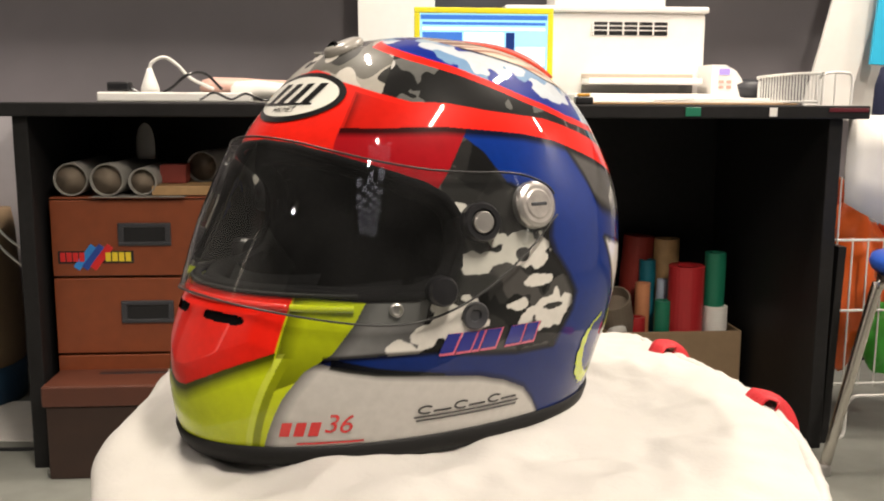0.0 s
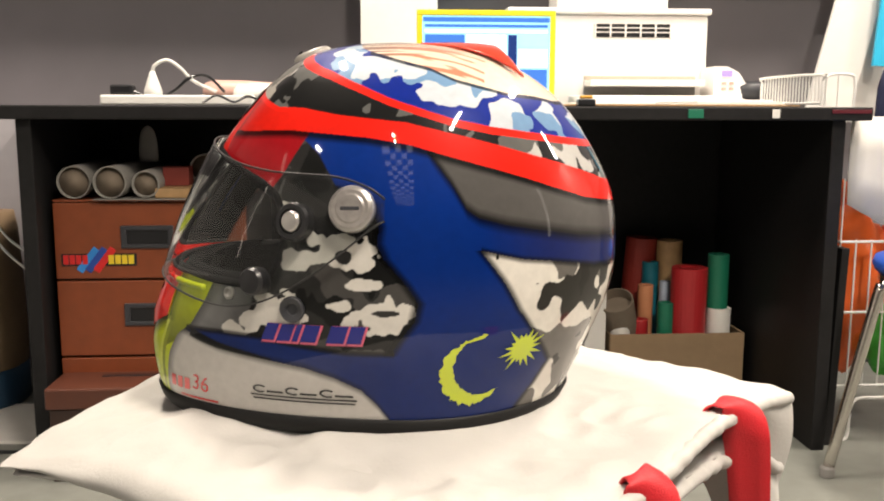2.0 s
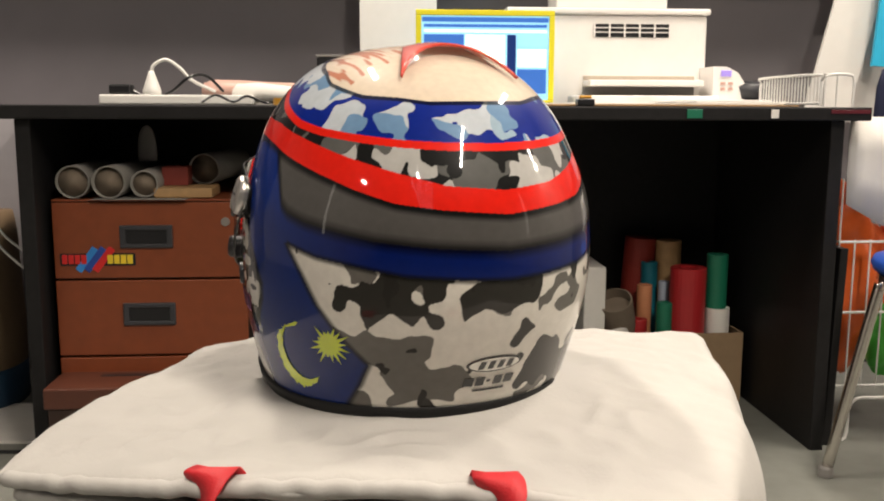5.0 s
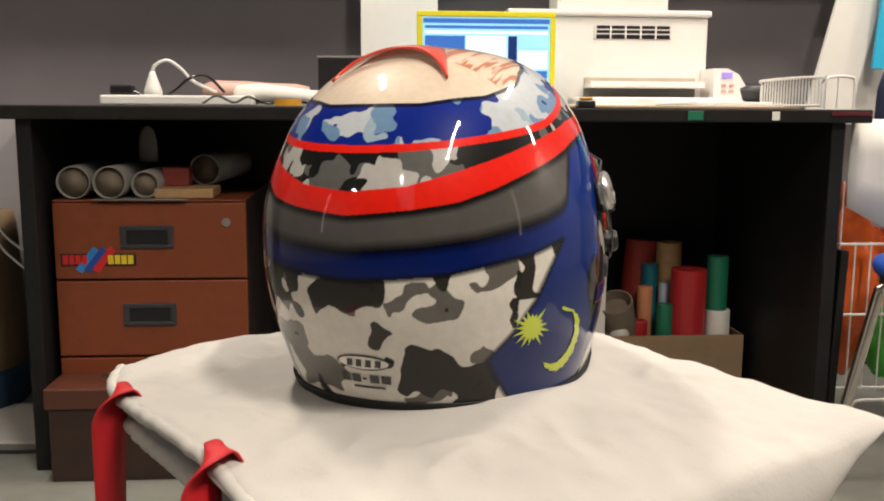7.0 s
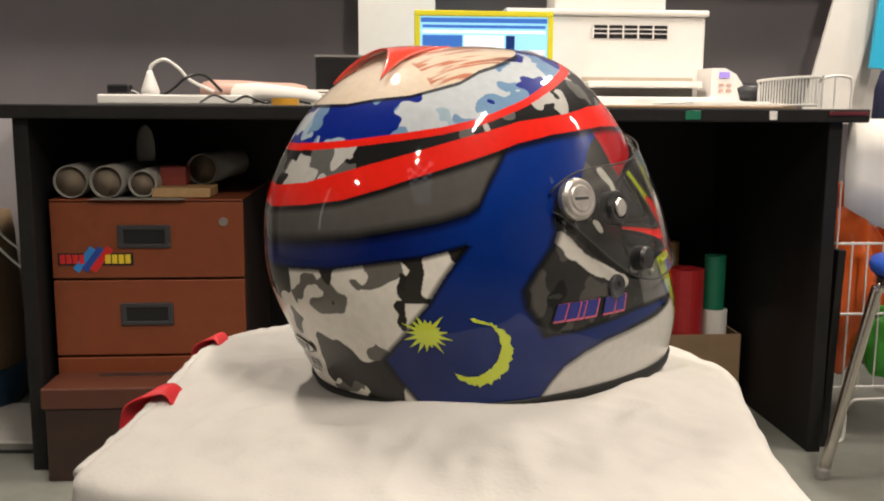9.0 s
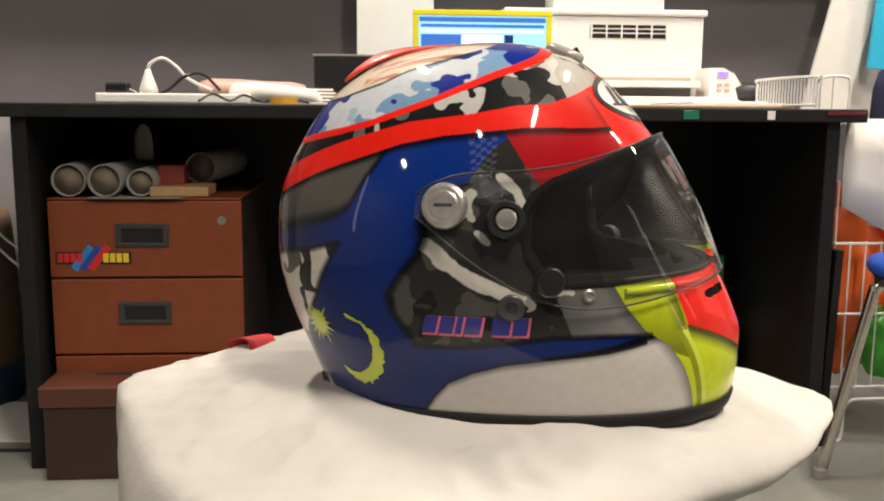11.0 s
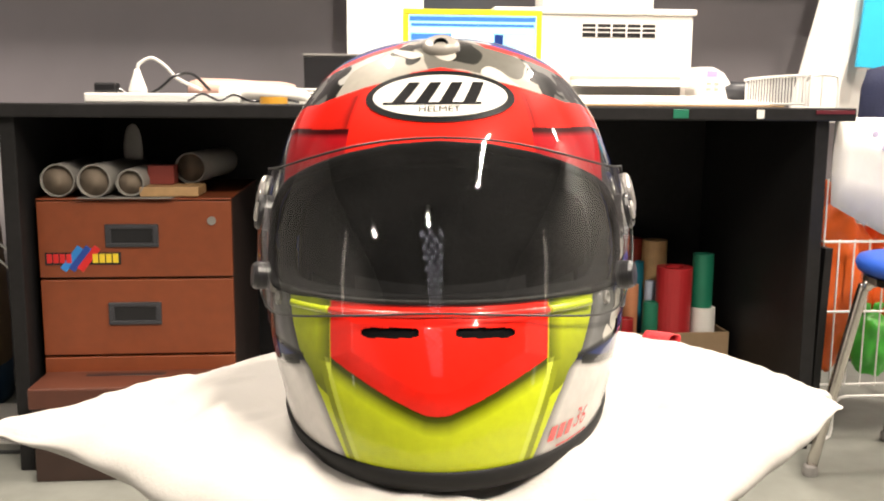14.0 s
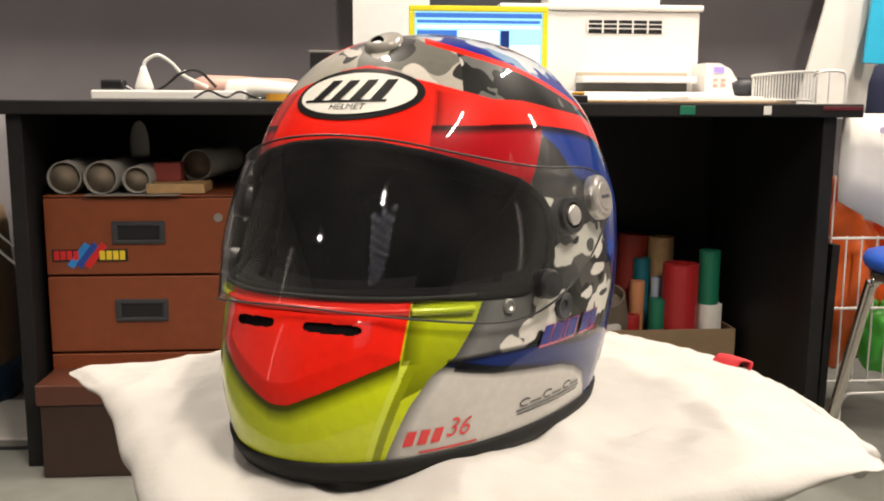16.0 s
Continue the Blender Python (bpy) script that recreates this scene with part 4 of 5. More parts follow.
    line(z - PANEL_LOW(a), (a > 40) & (a < 91), 1.0, 1.6, 0.15)
    line(z - WHITE_TOP(a), (a > YELLOW_REAR(z)) & (a < 92) & (z < 70), 0.8, 3.5, 0.35)
    line(z - WHITE_TOP(a) - 1, (a > 42) & (a < 66) & (z < 70), 0.3 + 2.2 * np.clip((66 - a) / 20, 0, 1), 1.0, 0.06)
    line((a - YELLOW_REAR(z)) * 2, (z < 110) & (a > YELLOW_REAR(z)), 0.5, 7, 0.35)
    # next two: airbrushing that also paints in shade round the proud chin vent
    line(z - (CHIN_V(a) - 1), (a < 29.5) & (z < CHIN_V(a)), 1.8, 9, 0.1)
    line((a - 29.5) * 2, (a > 29.5) & (a < 45) & (z > 68) & (z < 105), 0.6, 9, 0.3)
    line((a - 31) * 2, (a > 31) & (a < 45) & (z > RED_LOW(a)) & (z < RED_UP(a) - 4), 0.5, 5, 0.45)
    return np.clip(col, 0, 1)


M_PAINT = bpy.data.materials.new("glossy_helmet_paint")
M_PAINT.use_nodes = True
nt = M_PAINT.node_tree
pb = nt.nodes["Principled BSDF"]
pb.inputs["Roughness"].default_value = 0.4
pb.inputs["Specular IOR Level"].default_value = 0.06
pb.inputs["Coat Weight"].default_value = 0.85
pb.inputs["Coat IOR"].default_value = 1.42
pb.inputs["Coat Roughness"].default_value = 0.03
att = nt.nodes.new("ShaderNodeAttribute")
att.attribute_name = "paint"
tcn, nzn, mrn, scn = (nt.nodes.new("ShaderNode" + k) for k in ("TexCoord", "TexNoise", "MapRange", "VectorMath"))
nzn.inputs["Scale"].default_value, nzn.inputs["Detail"].default_value = 160, 4
mrn.inputs["To Min"].default_value, mrn.inputs["To Max"].default_value = 0.86, 1.12
scn.operation = "SCALE"
nt.links.new(tcn.outputs["Object"], nzn.inputs["Vector"])
nt.links.new(nzn.outputs["Fac"], mrn.inputs["Value"])
nt.links.new(att.outputs["Color"], scn.inputs[0])
nt.links.new(mrn.outputs[0], scn.inputs["Scale"])
nt.links.new(scn.outputs[0], pb.inputs["Base Color"])


def grid_mesh(name, phis, ss, lift, material, parent, keep=None, painted=False, label="", closed=False):
    """A patch of the shell over a grid of azimuths and s, lifted off it; keep says which cells stay."""
    ph, sg = np.meshgrid(phis, ss)
    lv = lift(ph, sg) if callable(lift) else lift
    p = shell(ph, sg, lv)
    n_s, n_p = ph.shape
    idx = np.arange(n_s * n_p).reshape(n_s, n_p)
    nxt = np.roll(idx, -1, 1) if closed else idx[:, 1:]
    cur = idx if closed else idx[:, :-1]
    q = np.stack([cur[:-1], nxt[:-1], nxt[1:], cur[1:]], -1).reshape(-1, 4)
    if keep is not None:
        pc = p.reshape(-1, 3)[q].mean(1)
        fc = ph.ravel()[q[:, 0]] + (phis[1] - phis[0]) / 2
        q = q[keep(fc, pc[:, 2] * 1000)]
    me = bpy.data.meshes.new(name)
    me.vertices.add(p.size // 3)
    me.vertices.foreach_set("co", p.astype(np.float32).ravel())
    me.loops.add(q.size)
    me.loops.foreach_set("vertex_index", q.astype(np.int32).ravel())
    me.polygons.add(len(q))
    me.polygons.foreach_set("loop_start", np.arange(0, q.size, 4, dtype=np.int32))
    me.polygons.foreach_set("use_smooth", np.ones(len(q), bool))
    me.update(calc_edges=True)
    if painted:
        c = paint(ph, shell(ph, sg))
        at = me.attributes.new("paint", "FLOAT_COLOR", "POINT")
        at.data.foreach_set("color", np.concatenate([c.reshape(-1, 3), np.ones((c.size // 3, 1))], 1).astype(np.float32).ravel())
    me.materials.append(material)
    me.validate()
    ob = new(name, me)
    ob.parent = parent
    return tagged(ob, label)


def in_port(phi, z):
    a = np.abs(phi)
    return (a < 65) & (z < PORT_TOP(a)) & (z > PORT_LOW(a))


hel = thing("helmet", AXIS @ pose(CX, 0, BASE), "glossy hand-painted full-face racing helmet with clear visor", "helmet")
S_RIM = float(s_of(0.012))
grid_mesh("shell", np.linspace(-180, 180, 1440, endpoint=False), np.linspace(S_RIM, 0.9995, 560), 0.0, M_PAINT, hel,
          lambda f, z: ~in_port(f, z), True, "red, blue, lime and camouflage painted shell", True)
grid_mesh("lining", np.linspace(-180, 180, 120, endpoint=False), np.linspace(0.02, 0.99, 50), -0.022, M_INNER, hel,
          lambda f, z: ~((np.abs(f) < 62) & (z < PORT_TOP(np.abs(f)) - 3) & (z > PORT_LOW(np.abs(f)) + 3)), False, "black padded lining", True)


def along(phis, zs, lift):
    """Points on the shell for lines of azimuths and heights (mm)."""
    return [tuple(q) for q in shell(np.array(phis, float), s_of(np.array(zs, float) / 1000), lift)]


# black rubber round the rim and the eye opening
ring_p = np.linspace(-180, 180, 121)[:-1]
rim_rows = [shell(ring_p, np.full(120, s_of(z / 1000)), l) for z, l in ((13.5, 0.0003), (13, 0.0022), (7, 0.003), (1.5, 0.0022), (0.2, -0.002), (0.6, -0.02), (13, -0.021))]
part("rim_trim", loft([[tuple(v) for v in r] for r in rim_rows], caps=False), M_MAT_BLACKRUBBER, hel, "black rubber edge trim", True)
pa = np.concatenate([np.linspace(-64.6, 64.6, 90), np.linspace(64.6, -64.6, 90)])
pz = np.concatenate([PORT_TOP(np.abs(np.linspace(-64.6, 64.6, 90))), PORT_LOW(np.abs(np.linspace(64.6, -64.6, 90)))])
ept = along(pa, pz, -0.001)
part("eyeport_trim", tube([*ept, ept[0], ept[1]], 0.0028, 8), M_INNER, hel, "black rubber eye opening gasket", True)
inner = along(pa, pz, -0.012)
part("eyeport_pad", tube([*inner, inner[0], inner[1]], 0.007, 8), M_INNER, hel, "", True)

# ---- visor ----
V_TOP = curve((0, 190.5), (20, 188), (40, 179), (55, 172), (70, 169), (82, 170), (88, 163), (91, 152))
V_LOW = curve((0, 97), (25, 93), (45, 87), (55, 84), (62, 86), (72, 103), (82, 128), (88, 141), (91, 150))


def visor_lift(ph, sg):
    a, z = np.abs(ph), np.interp(sg, S_TAB, Z_TAB) * 1000
    front = np.clip(1 - a / 92, 0, 1) ** 0.5
    return 0.0045 + front * (0.0025 + 0.006 * np.clip(np.sin((z - 88) / 105 * math.pi), 0, 1))


vp = np.linspace(-89.5, 89.5, 181)


def eased(line, width=13):
    """A line of points without kinks."""
    q = np.pad(line, ((width, width), (0, 0)), mode="reflect", reflect_type="odd")
    for _ in range(3):
        q = np.stack([np.convolve(q[:, i], np.ones(width) / width, mode="same") for i in range(3)], -1)
    return q[width:-width]


tops, lows = (eased(shell(vp, s_of(c(np.abs(vp)) / 1000), visor_lift(vp, s_of(c(np.abs(vp)) / 1000)))) for c in (V_TOP, V_LOW))
rows = []
for k in range(21):
    t = k / 20
    q = lows + (tops - lows) * t
    out = q - [0, -0.02, 0]
    out[:, 2] = 0
    out /= np.linalg.norm(out, axis=1)[:, None]
    bow = 0.004 * math.sin(math.pi * t) * np.cos(np.radians(vp)) ** 0.5 + 0.003 * math.sin(math.pi * t) * np.exp(-((np.abs(vp) - 55) / 16) ** 2)
    rows.append([tuple(v) for v in q + out * bow[:, None]])
vis = part("visor", loft(rows, closed=False, caps=False), M_VISOR, hel, "clear lightly smoked polycarbonate visor", True)
vis.visible_shadow = False
M_EDGE = mat("visor_edge", (0.03, 0.03, 0.03), 0.4, vary=0.05, spec=0.3)
part("visor_edge", tube(rows[-1], 0.0007, 6), M_EDGE, vis, "", True)
part("visor_edge", tube(rows[0], 0.0007, 6), M_EDGE, vis, "", True)


def spot(phi, z, lift=0.0):
    """The pose of a small part that sits on the shell with its z axis outwards."""
    s = s_of(z / 1000)
    p, n = shell(phi, s), shell(phi, s, 0.01) - shell(phi, s)
    n = Vector(n).normalized()
    x = Vector((0, 0, 1)).cross(n).normalized()
    m = Matrix((x, n.cross(x), n)).transposed().to_4x4()
    m.translation = Vector(p) + n * lift
    return m


def knob(name, prof, material, phi, z, lift, label="", parent=None, n=32):
    ob = part(name, turned_profile(prof, n), material, parent or hel, label, False)
    ob.matrix_basis = spot(phi, z, lift)
    return ob


for sgn in (1, -1):
    pv = knob("visor_pivot", [(0.0146, -0.002), (0.0146, 0.002), (0.0138, 0.0038), (0.0128, 0.0044)], M_SILVER, 82 * sgn, 150, 0.0045, "round brushed silver visor pivot cover")
    for r0, r1, zz in ((0.0128, 0.0095, 0.0044), (0.0095, 0.0005, 0.005)):
        part("cap_disc", turned_profile([(r0, zz - 0.002), (r0, zz), (r0 - 0.0012, zz + 0.0006), (r1, zz + 0.0006)], 32), mat("worn_silver_cap", (0.42, 0.39, 0.37), 0.32, metal=0.6, vary=0.25, scale=180), pv)
    part("slot", block(-0.006, 0.006, -0.0011, 0.0011, 0.005, 0.006, 0.0003, 1), M_DARKGREY, pv)
    bt = knob("visor_lock", [(0.012, -0.003), (0.012, 0.004), (0.0108, 0.006), (0.008, 0.006), (0.0075, 0.0035), (0.0005, 0.0034)], M_BLACKPLASTIC, 68 * sgn, 142, 0.003, "black lock ring with silver button")
    part("button", turned_profile([(0.0064, 0.0035), (0.0064, 0.0065), (0.0055, 0.0075), (0.0005, 0.0078)], 24), M_SILVER, bt)
    tb = knob("visor_tab", [(0.009, -0.002), (0.009, 0.006), (0.0075, 0.0085), (0.0005, 0.009)], M_BLACKPLASTIC, 61 * sgn, 104, 0.004, "black visor opening tab")
    rp = knob("screw_post", [(0.0085, -0.001), (0.0085, 0.0012), (0.0075, 0.002), (0.004, 0.0008), (0.0035, -0.0005), (0.0005, -0.0006)], M_DARKGREY, 70 * sgn, 87, 0.0006, "dark recessed screw")
    sc = knob("screw", [(0.0042, -0.001), (0.0042, 0.0012), (0.003, 0.0018), (0.0018, 0.0006), (0.0005, 0.0005)], M_SILVER, 53 * sgn, 94, 0.0005, "small hex screw")

# chin vent: the red beak stands proud and has two slots
ch_p = np.linspace(-29.5, 29.5, 121)


def chin_lift(ph, sg):
    a, z = np.abs(ph), np.interp(sg, S_TAB, Z_TAB) * 1000
    edge = np.minimum(np.minimum((29.5 - a) * 1.6, z - CHIN_V(a)), 103 - z)
    return 0.0004 + 0.0022 * np.clip(edge / 12, 0, 1)


SLOT = lambda a, z: (np.abs(np.abs(a) - 11.8) / 7.2) ** 6 + (np.abs(z - 88.5 + 0.12 * (np.abs(a) - 12)) / 2.7) ** 4 < 1
grid_mesh("chin_vent", ch_p, np.linspace(s_of(0.0455), s_of(0.1035), 110), chin_lift, M_PAINT, hel,
          lambda f, z: (z > CHIN_V(np.abs(f))) & ~SLOT(f, z), True, "bright red chin vent with two slots")
for sgn in (1, -1):
    grid_mesh("vent_slot", np.linspace(3.5 * sgn, 20.5 * sgn, 12)[::sgn], np.linspace(s_of(0.084), s_of(0.093), 6), 0.0008, M_INNER, hel, None, False, "black vent slot")
# ridge where the visor closes on the chin
part("visor_seal", tube(along(np.linspace(-44, 44, 60), 103.5 - 0.012 * np.abs(np.linspace(-44, 44, 60)) * 2, 0.0015), 0.0016, 6), M_MAT_BLACKRUBBER, hel, "", True)

# glossy lip under the visor's edge, red in the middle and lime at its ends
M_LIP_RED, M_LIP_LIME = mat("red_lip_paint", RED, 0.25, coat=1.0, vary=0.04), mat("lime_lip_paint", LIME, 0.25, coat=1.0, vary=0.04)
for a0, a1, m in ((-29, 29, M_LIP_RED), (-44, -29.6, M_LIP_LIME), (29.6, 44, M_LIP_LIME)):
    arc = np.linspace(a0, a1, 40)
    part("visor_lip", tube(along(arc, 97.5 - 0.05 * np.abs(arc), 0.0012), 0.0024, 8), m, hel, "", True)

# front crown vent
cv = part("crown_vent", loft([[tuple(v) for v in r] for r in
            [[(0.0135 * w * math.cos(t), -0.004 + 0.011 * l * math.sin(t) * (1 if math.sin(t) < 0 else 1.9), zz) for t in [2 * math.pi * i / 32 for i in range(32)]]
             for w, l, zz in ((0.9, 0.9, -0.003), (0.9, 0.9, 0.001), (0.84, 0.84, 0.003), (0.66, 0.68, 0.0044), (0.3, 0.35, 0.0048))]]), mat("taupe_vent_paint", (0.3, 0.28, 0.25), 0.3, coat=0.8, vary=0.1), hel, "small taupe crown vent", True)
cv.matrix_basis = spot(0, 250.5, 0.0)
hole = turned_profile([(0.0048, -0.001), (0.0048, 0.0015), (0.0036, 0.0018), (0.003, -0.0008), (0.0005, -0.001)], 20)
vh = part("vent_hole", hole, M_INNER, cv)
vh.matrix_basis = pose(0, -0.0085, 0.0032, 40)

# rear crown diffuser: a red winged hump that ends in a raised edge
rows = []
for i in range(41):
    u = -1 + i / 20
    y1 = 0.04 + 0.021 * u * u
    line_ = []
    for k in range(25):
        t = k / 24
        x = 0.045 * u * (0.22 + 0.78 * t)
        y = -0.012 + (y1 + 0.012) * t
        lo, hi = 0.3, 0.9995
        # height of the shell over this spot
        for _ in range(22):
            mid = (lo + hi) / 2
            zz, w, f, b, c = profile(np.array(mid))
            half = (f - c) if y < c else (b - c)
            inside = (x / w) ** 2 + ((y - c) / half) ** 2 < 1
            lo, hi = (mid, hi) if inside else (lo, mid)
        z = float(profile(np.array(lo))[0])
        lift = 0.0085 * t ** 1.2 * (1 - 0.45 * abs(u) ** 3) + 0.0008
        line_.append((x, y, z + lift))
    rows.append(line_)
bm = loft(rows, closed=False, caps=False)
bmesh.ops.solidify(bm, geom=bm.faces[:], thickness=0.0022)
# the closed floor under the wing
wall_in = [[(x * 0.9, y - 0.007, z - 0.0015), (x * 0.9, y - 0.004, z - 0.009)] for x, y, z in (r[-1] for r in rows[1:-1])]
diffuser_wall = loft(wall_in, closed=False, caps=False)
part("crown_diffuser", bm, mat("red_diffuser_paint", (0.7, 0.05, 0.025), 0.3, coat=1.0, vary=0.2, scale=40), hel, "raised red winged rear vent", True)
part("vent_wall", diffuser_wall, mat("cream_vent_paint", CREAMC, 0.35, coat=0.8, vary=0.1), hel, "cream painted wall under the wing", True)


# ---- decals draped on the shell ----
def drape(name, rings, material, phi, z, lift, parent, label="", mirror=1, turn=0.0):
    """Flat outlines (u to the right as seen from outside, v up, metres), filled and laid on the shell round a spot."""
    s0 = float(s_of(z / 1000))
    pt = np.linspace(-70, 70, 281)
    arc_p = np.concatenate([[0], np.cumsum(np.linalg.norm(np.diff(shell(phi + pt, np.full(281, s0)), axis=0), axis=1))])
    arc_p -= arc_p[140]
    st = np.linspace(max(s0 - 0.3, 0.005), min(s0 + 0.3, 0.999), 200)
    arc_s = np.concatenate([[0], np.cumsum(np.linalg.norm(np.diff(shell(np.full(200, phi), st), axis=0), axis=1))])
    arc_s -= np.interp(s0, st, arc_s)
    bm = bmesh.new()
    ct, sn = math.cos(radians(turn)), math.sin(radians(turn))
    for ring in rings:
        vs = [bm.verts.new((u * mirror, v, 0)) for u, v in ring]
        try:
            f = bm.faces.new(vs)
        except ValueError:
            continue
    bm.normal_update()
    bmesh.ops.triangulate(bm, faces=bm.faces[:])
    for _ in range(4):
        long = [e for e in bm.edges if e.calc_length() > 0.006]
        if not long:
            break
        bmesh.ops.subdivide_edges(bm, edges=long, cuts=1)
        bmesh.ops.triangulate(bm, faces=[f for f in bm.faces if len(f.verts) > 3])
    co = np.array([v.co[:2] for v in bm.verts])
    uu, vv = co[:, 0] * ct - co[:, 1] * sn, co[:, 0] * sn + co[:, 1] * ct
    pp = shell(phi + np.interp(uu, arc_p, pt), np.interp(vv, arc_s, st), lift)
    for v, q in zip(bm.verts, pp):
        v.co = q
    bm.normal_update()
    c0 = Vector(shell(phi, s0, 0.05)) - Vector(shell(phi, s0))
    for f in bm.faces:
        if f.normal.dot(c0) < 0:
            f.normal_flip()
    return part(name, bm, material, parent, label, True)


def oval(a, b, n=48):
    return [(a * math.cos(2 * math.pi * i / n), b * math.sin(2 * math.pi * i / n)) for i in range(n)]


def slant(x, y, w, h, k=0.25):
    return [(x - w / 2, y - h / 2), (x + w / 2, y - h / 2), (x + w / 2 + k * h, y + h / 2), (x - w / 2 + k * h, y + h / 2)]


def ragged(points, amount, seed):
    rnd = random.Random(seed)
    return [(x + rnd.uniform(-amount, amount), y + rnd.uniform(-amount, amount)) for x, y in points]


def lettered(text, size):
    """Outlines of a word in the built-in font."""
    cu = bpy.data.curves.new("word", "FONT")
    cu.body, cu.size, cu.align_x, cu.align_y = text, size, "CENTER", "CENTER"
    ob = new("word", cu)
    me = bpy.data.meshes.new_from_object(ob.evaluated_get(bpy.context.evaluated_depsgraph_get()))
    rings = [[tuple(me.vertices[i].co[:2]) for i in f.vertices] for f in me.polygons]
    bpy.data.objects.remove(ob)
    bpy.data.meshes.remove(me)
    bpy.data.curves.remove(cu)
    return rings


# brow badge: white oval with a black border; the brand is plain slanted shapes
bad = drape("brow_badge", [oval(0.0465, 0.0215)], M_DECAL_BLACK, 0, 218, 0.0006, hel, "white oval badge with a black border")
fld = drape("badge_field", [oval(0.0415, 0.0172)], M_DECAL_WHITE, 0, 218, 0.001, bad)
marks = [slant(-0.021, 0.002, 0.0065, 0.015, 0.45), slant(-0.009, 0.002, 0.0065, 0.015, 0.45), slant(0.003, 0.002, 0.0065, 0.015, 0.45), slant(0.015, 0.002, 0.0065, 0.015, 0.45),
         slant(-0.004, -0.0062, 0.05, 0.0016, 0)]
for mk in marks:
    drape("mark", [[(u * 1.15, v * 1.12) for u, v in mk]], M_DECAL_BLACK, 0, 218, 0.0014, fld)
drape("word", [[(u, v - 0.0118) for u, v in r] for r in lettered("HELMET", 0.0066)], M_DECAL_BLACK, 0, 218, 0.0014, fld)

for sgn in (1, -1):
    # crescent and star
    n = 60
    outer = [(0.0225 * math.cos(t), 0.0235 * math.sin(t)) for t in np.linspace(radians(62), radians(298), n)]
    inn = [(0.0072 + 0.0205 * math.cos(t), 0.0022 + 0.0218 * math.sin(t)) for t in np.linspace(radians(285), radians(72), n)]
    cres = [(x * (1 + 0.05 * (k % 5 == 2)), y * (1 + 0.05 * (k % 5 == 2))) for k, (x, y) in enumerate(ragged(outer, 0.0009, 5))] + ragged(inn, 0.0007, 6)
    drape("crescent", [cres], M_DECAL_LIME, 113.5 if sgn > 0 else -110.5, 45 if sgn > 0 else 50, 0.0006, hel, "ragged lime green crescent", sgn, 22 * sgn)
    star, rnd = [], random.Random(9)
    for i in range(34):
        t = 2 * math.pi * i / 34
        r = 0.0078 if i % 2 else rnd.choice((0.0105, 0.014, 0.0175))
        star.append((r * math.cos(t + 0.1), r * math.sin(t + 0.1)))
    drape("star", [star], M_DECAL_LIME, 127 if sgn > 0 else -124.5, 58 if sgn > 0 else 65.5, 0.0006, hel, "lime green many-pointed star", sgn)
    # the rider's name, as bars; blue with a pink edge
    for k, (w, x) in enumerate(((0.009, -0.0335), (0.0095, -0.0225), (0.004, -0.0145), (0.0105, -0.0055), (0.0115, 0.0125), (0.0095, 0.0245))):
        drape("name_bar_edge", [slant(x + 0.0006, -0.0006, w + 0.0009, 0.0132, 0.3)], mat("pink_decal", (0.65, 0.12, 0.2), 0.3, coat=0.6), 75.5 if sgn > 0 else -77, 71.5 if sgn > 0 else 74.5, 0.0006, hel)
        drape("name_bar", [slant(x, 0.0002, w, 0.0115, 0.3)], M_DECAL_BLUE, 75.5 if sgn > 0 else -77, 71.5 if sgn > 0 else 74.5, 0.001, hel, "blue slanted lettering bar", 1)
    if sgn < 0:
        continue
    # race number with an unread word before it
    num = lettered("36", 0.017)
    drape("race_number", [[(u + 0.25 * v, v) for u, v in r] for r in num], M_DECAL_RED, 45.5 * sgn, 27, 0.0006, hel, "red painted race number", 1, -4 * sgn)
    for k in range(3):
        drape("word_bar", [slant(-0.016 - k * 0.0085 if sgn > 0 else -0.033 + k * 0.0085, -0.001, 0.006, 0.009, 0.3)], M_DECAL_RED, 45.5 * sgn, 26, 0.0006, hel, "red lettering bar")
    drape("underline", [slant(-0.006, -0.0105, 0.04, 0.0014, 0)], M_DECAL_RED, 45.5 * sgn, 26, 0.0006, hel)
    # signature strokes
    for k, (x, y, w) in enumerate(((0, -0.003, 0.075), (0.0, -0.0055, 0.072))):
        drape("signature_line", [slant(x, y, w, 0.0011, 0)], M_DECAL_BLACK, 72 * sgn, 29.5, 0.0006, hel, "thin black painted line")
    for k in range(3):
        x = -0.03 + k * 0.024
        drape("signature_stroke", [[(x + 0.0045 * math.cos(t) * 1.2, 0.0015 + 0.003 * math.sin(t)) for t in np.linspace(0.6, 5.4, 14)] + [(x + 0.0032 * math.cos(t) * 1.2, 0.0015 + 0.0018 * math.sin(t)) for t in np.linspace(5.4, 0.6, 14)]], M_DECAL_BLACK, 72 * sgn, 29.5, 0.0006, hel)
        drape("signature_stroke", [slant(x + 0.011, 0.0, 0.012, 0.0014, 0)], M_DECAL_BLACK, 72 * sgn, 29.5, 0.0006, hel)

# small badge and model word at the back
bk_b = drape("rear_badge", [oval(0.0205, 0.0068)], M_DECAL_BLACK, 180, 44, 0.0006, hel, "small black-edged oval badge")
drape("badge_field", [oval(0.0188, 0.0054)], M_DECAL_WHITE, 180, 44, 0.001, bk_b)
for k in range(4):
    drape("mark", [slant(-0.0105 + k * 0.007, 0, 0.0042, 0.0065)], M_DECAL_BLACK, 180, 44, 0.0014, bk_b)
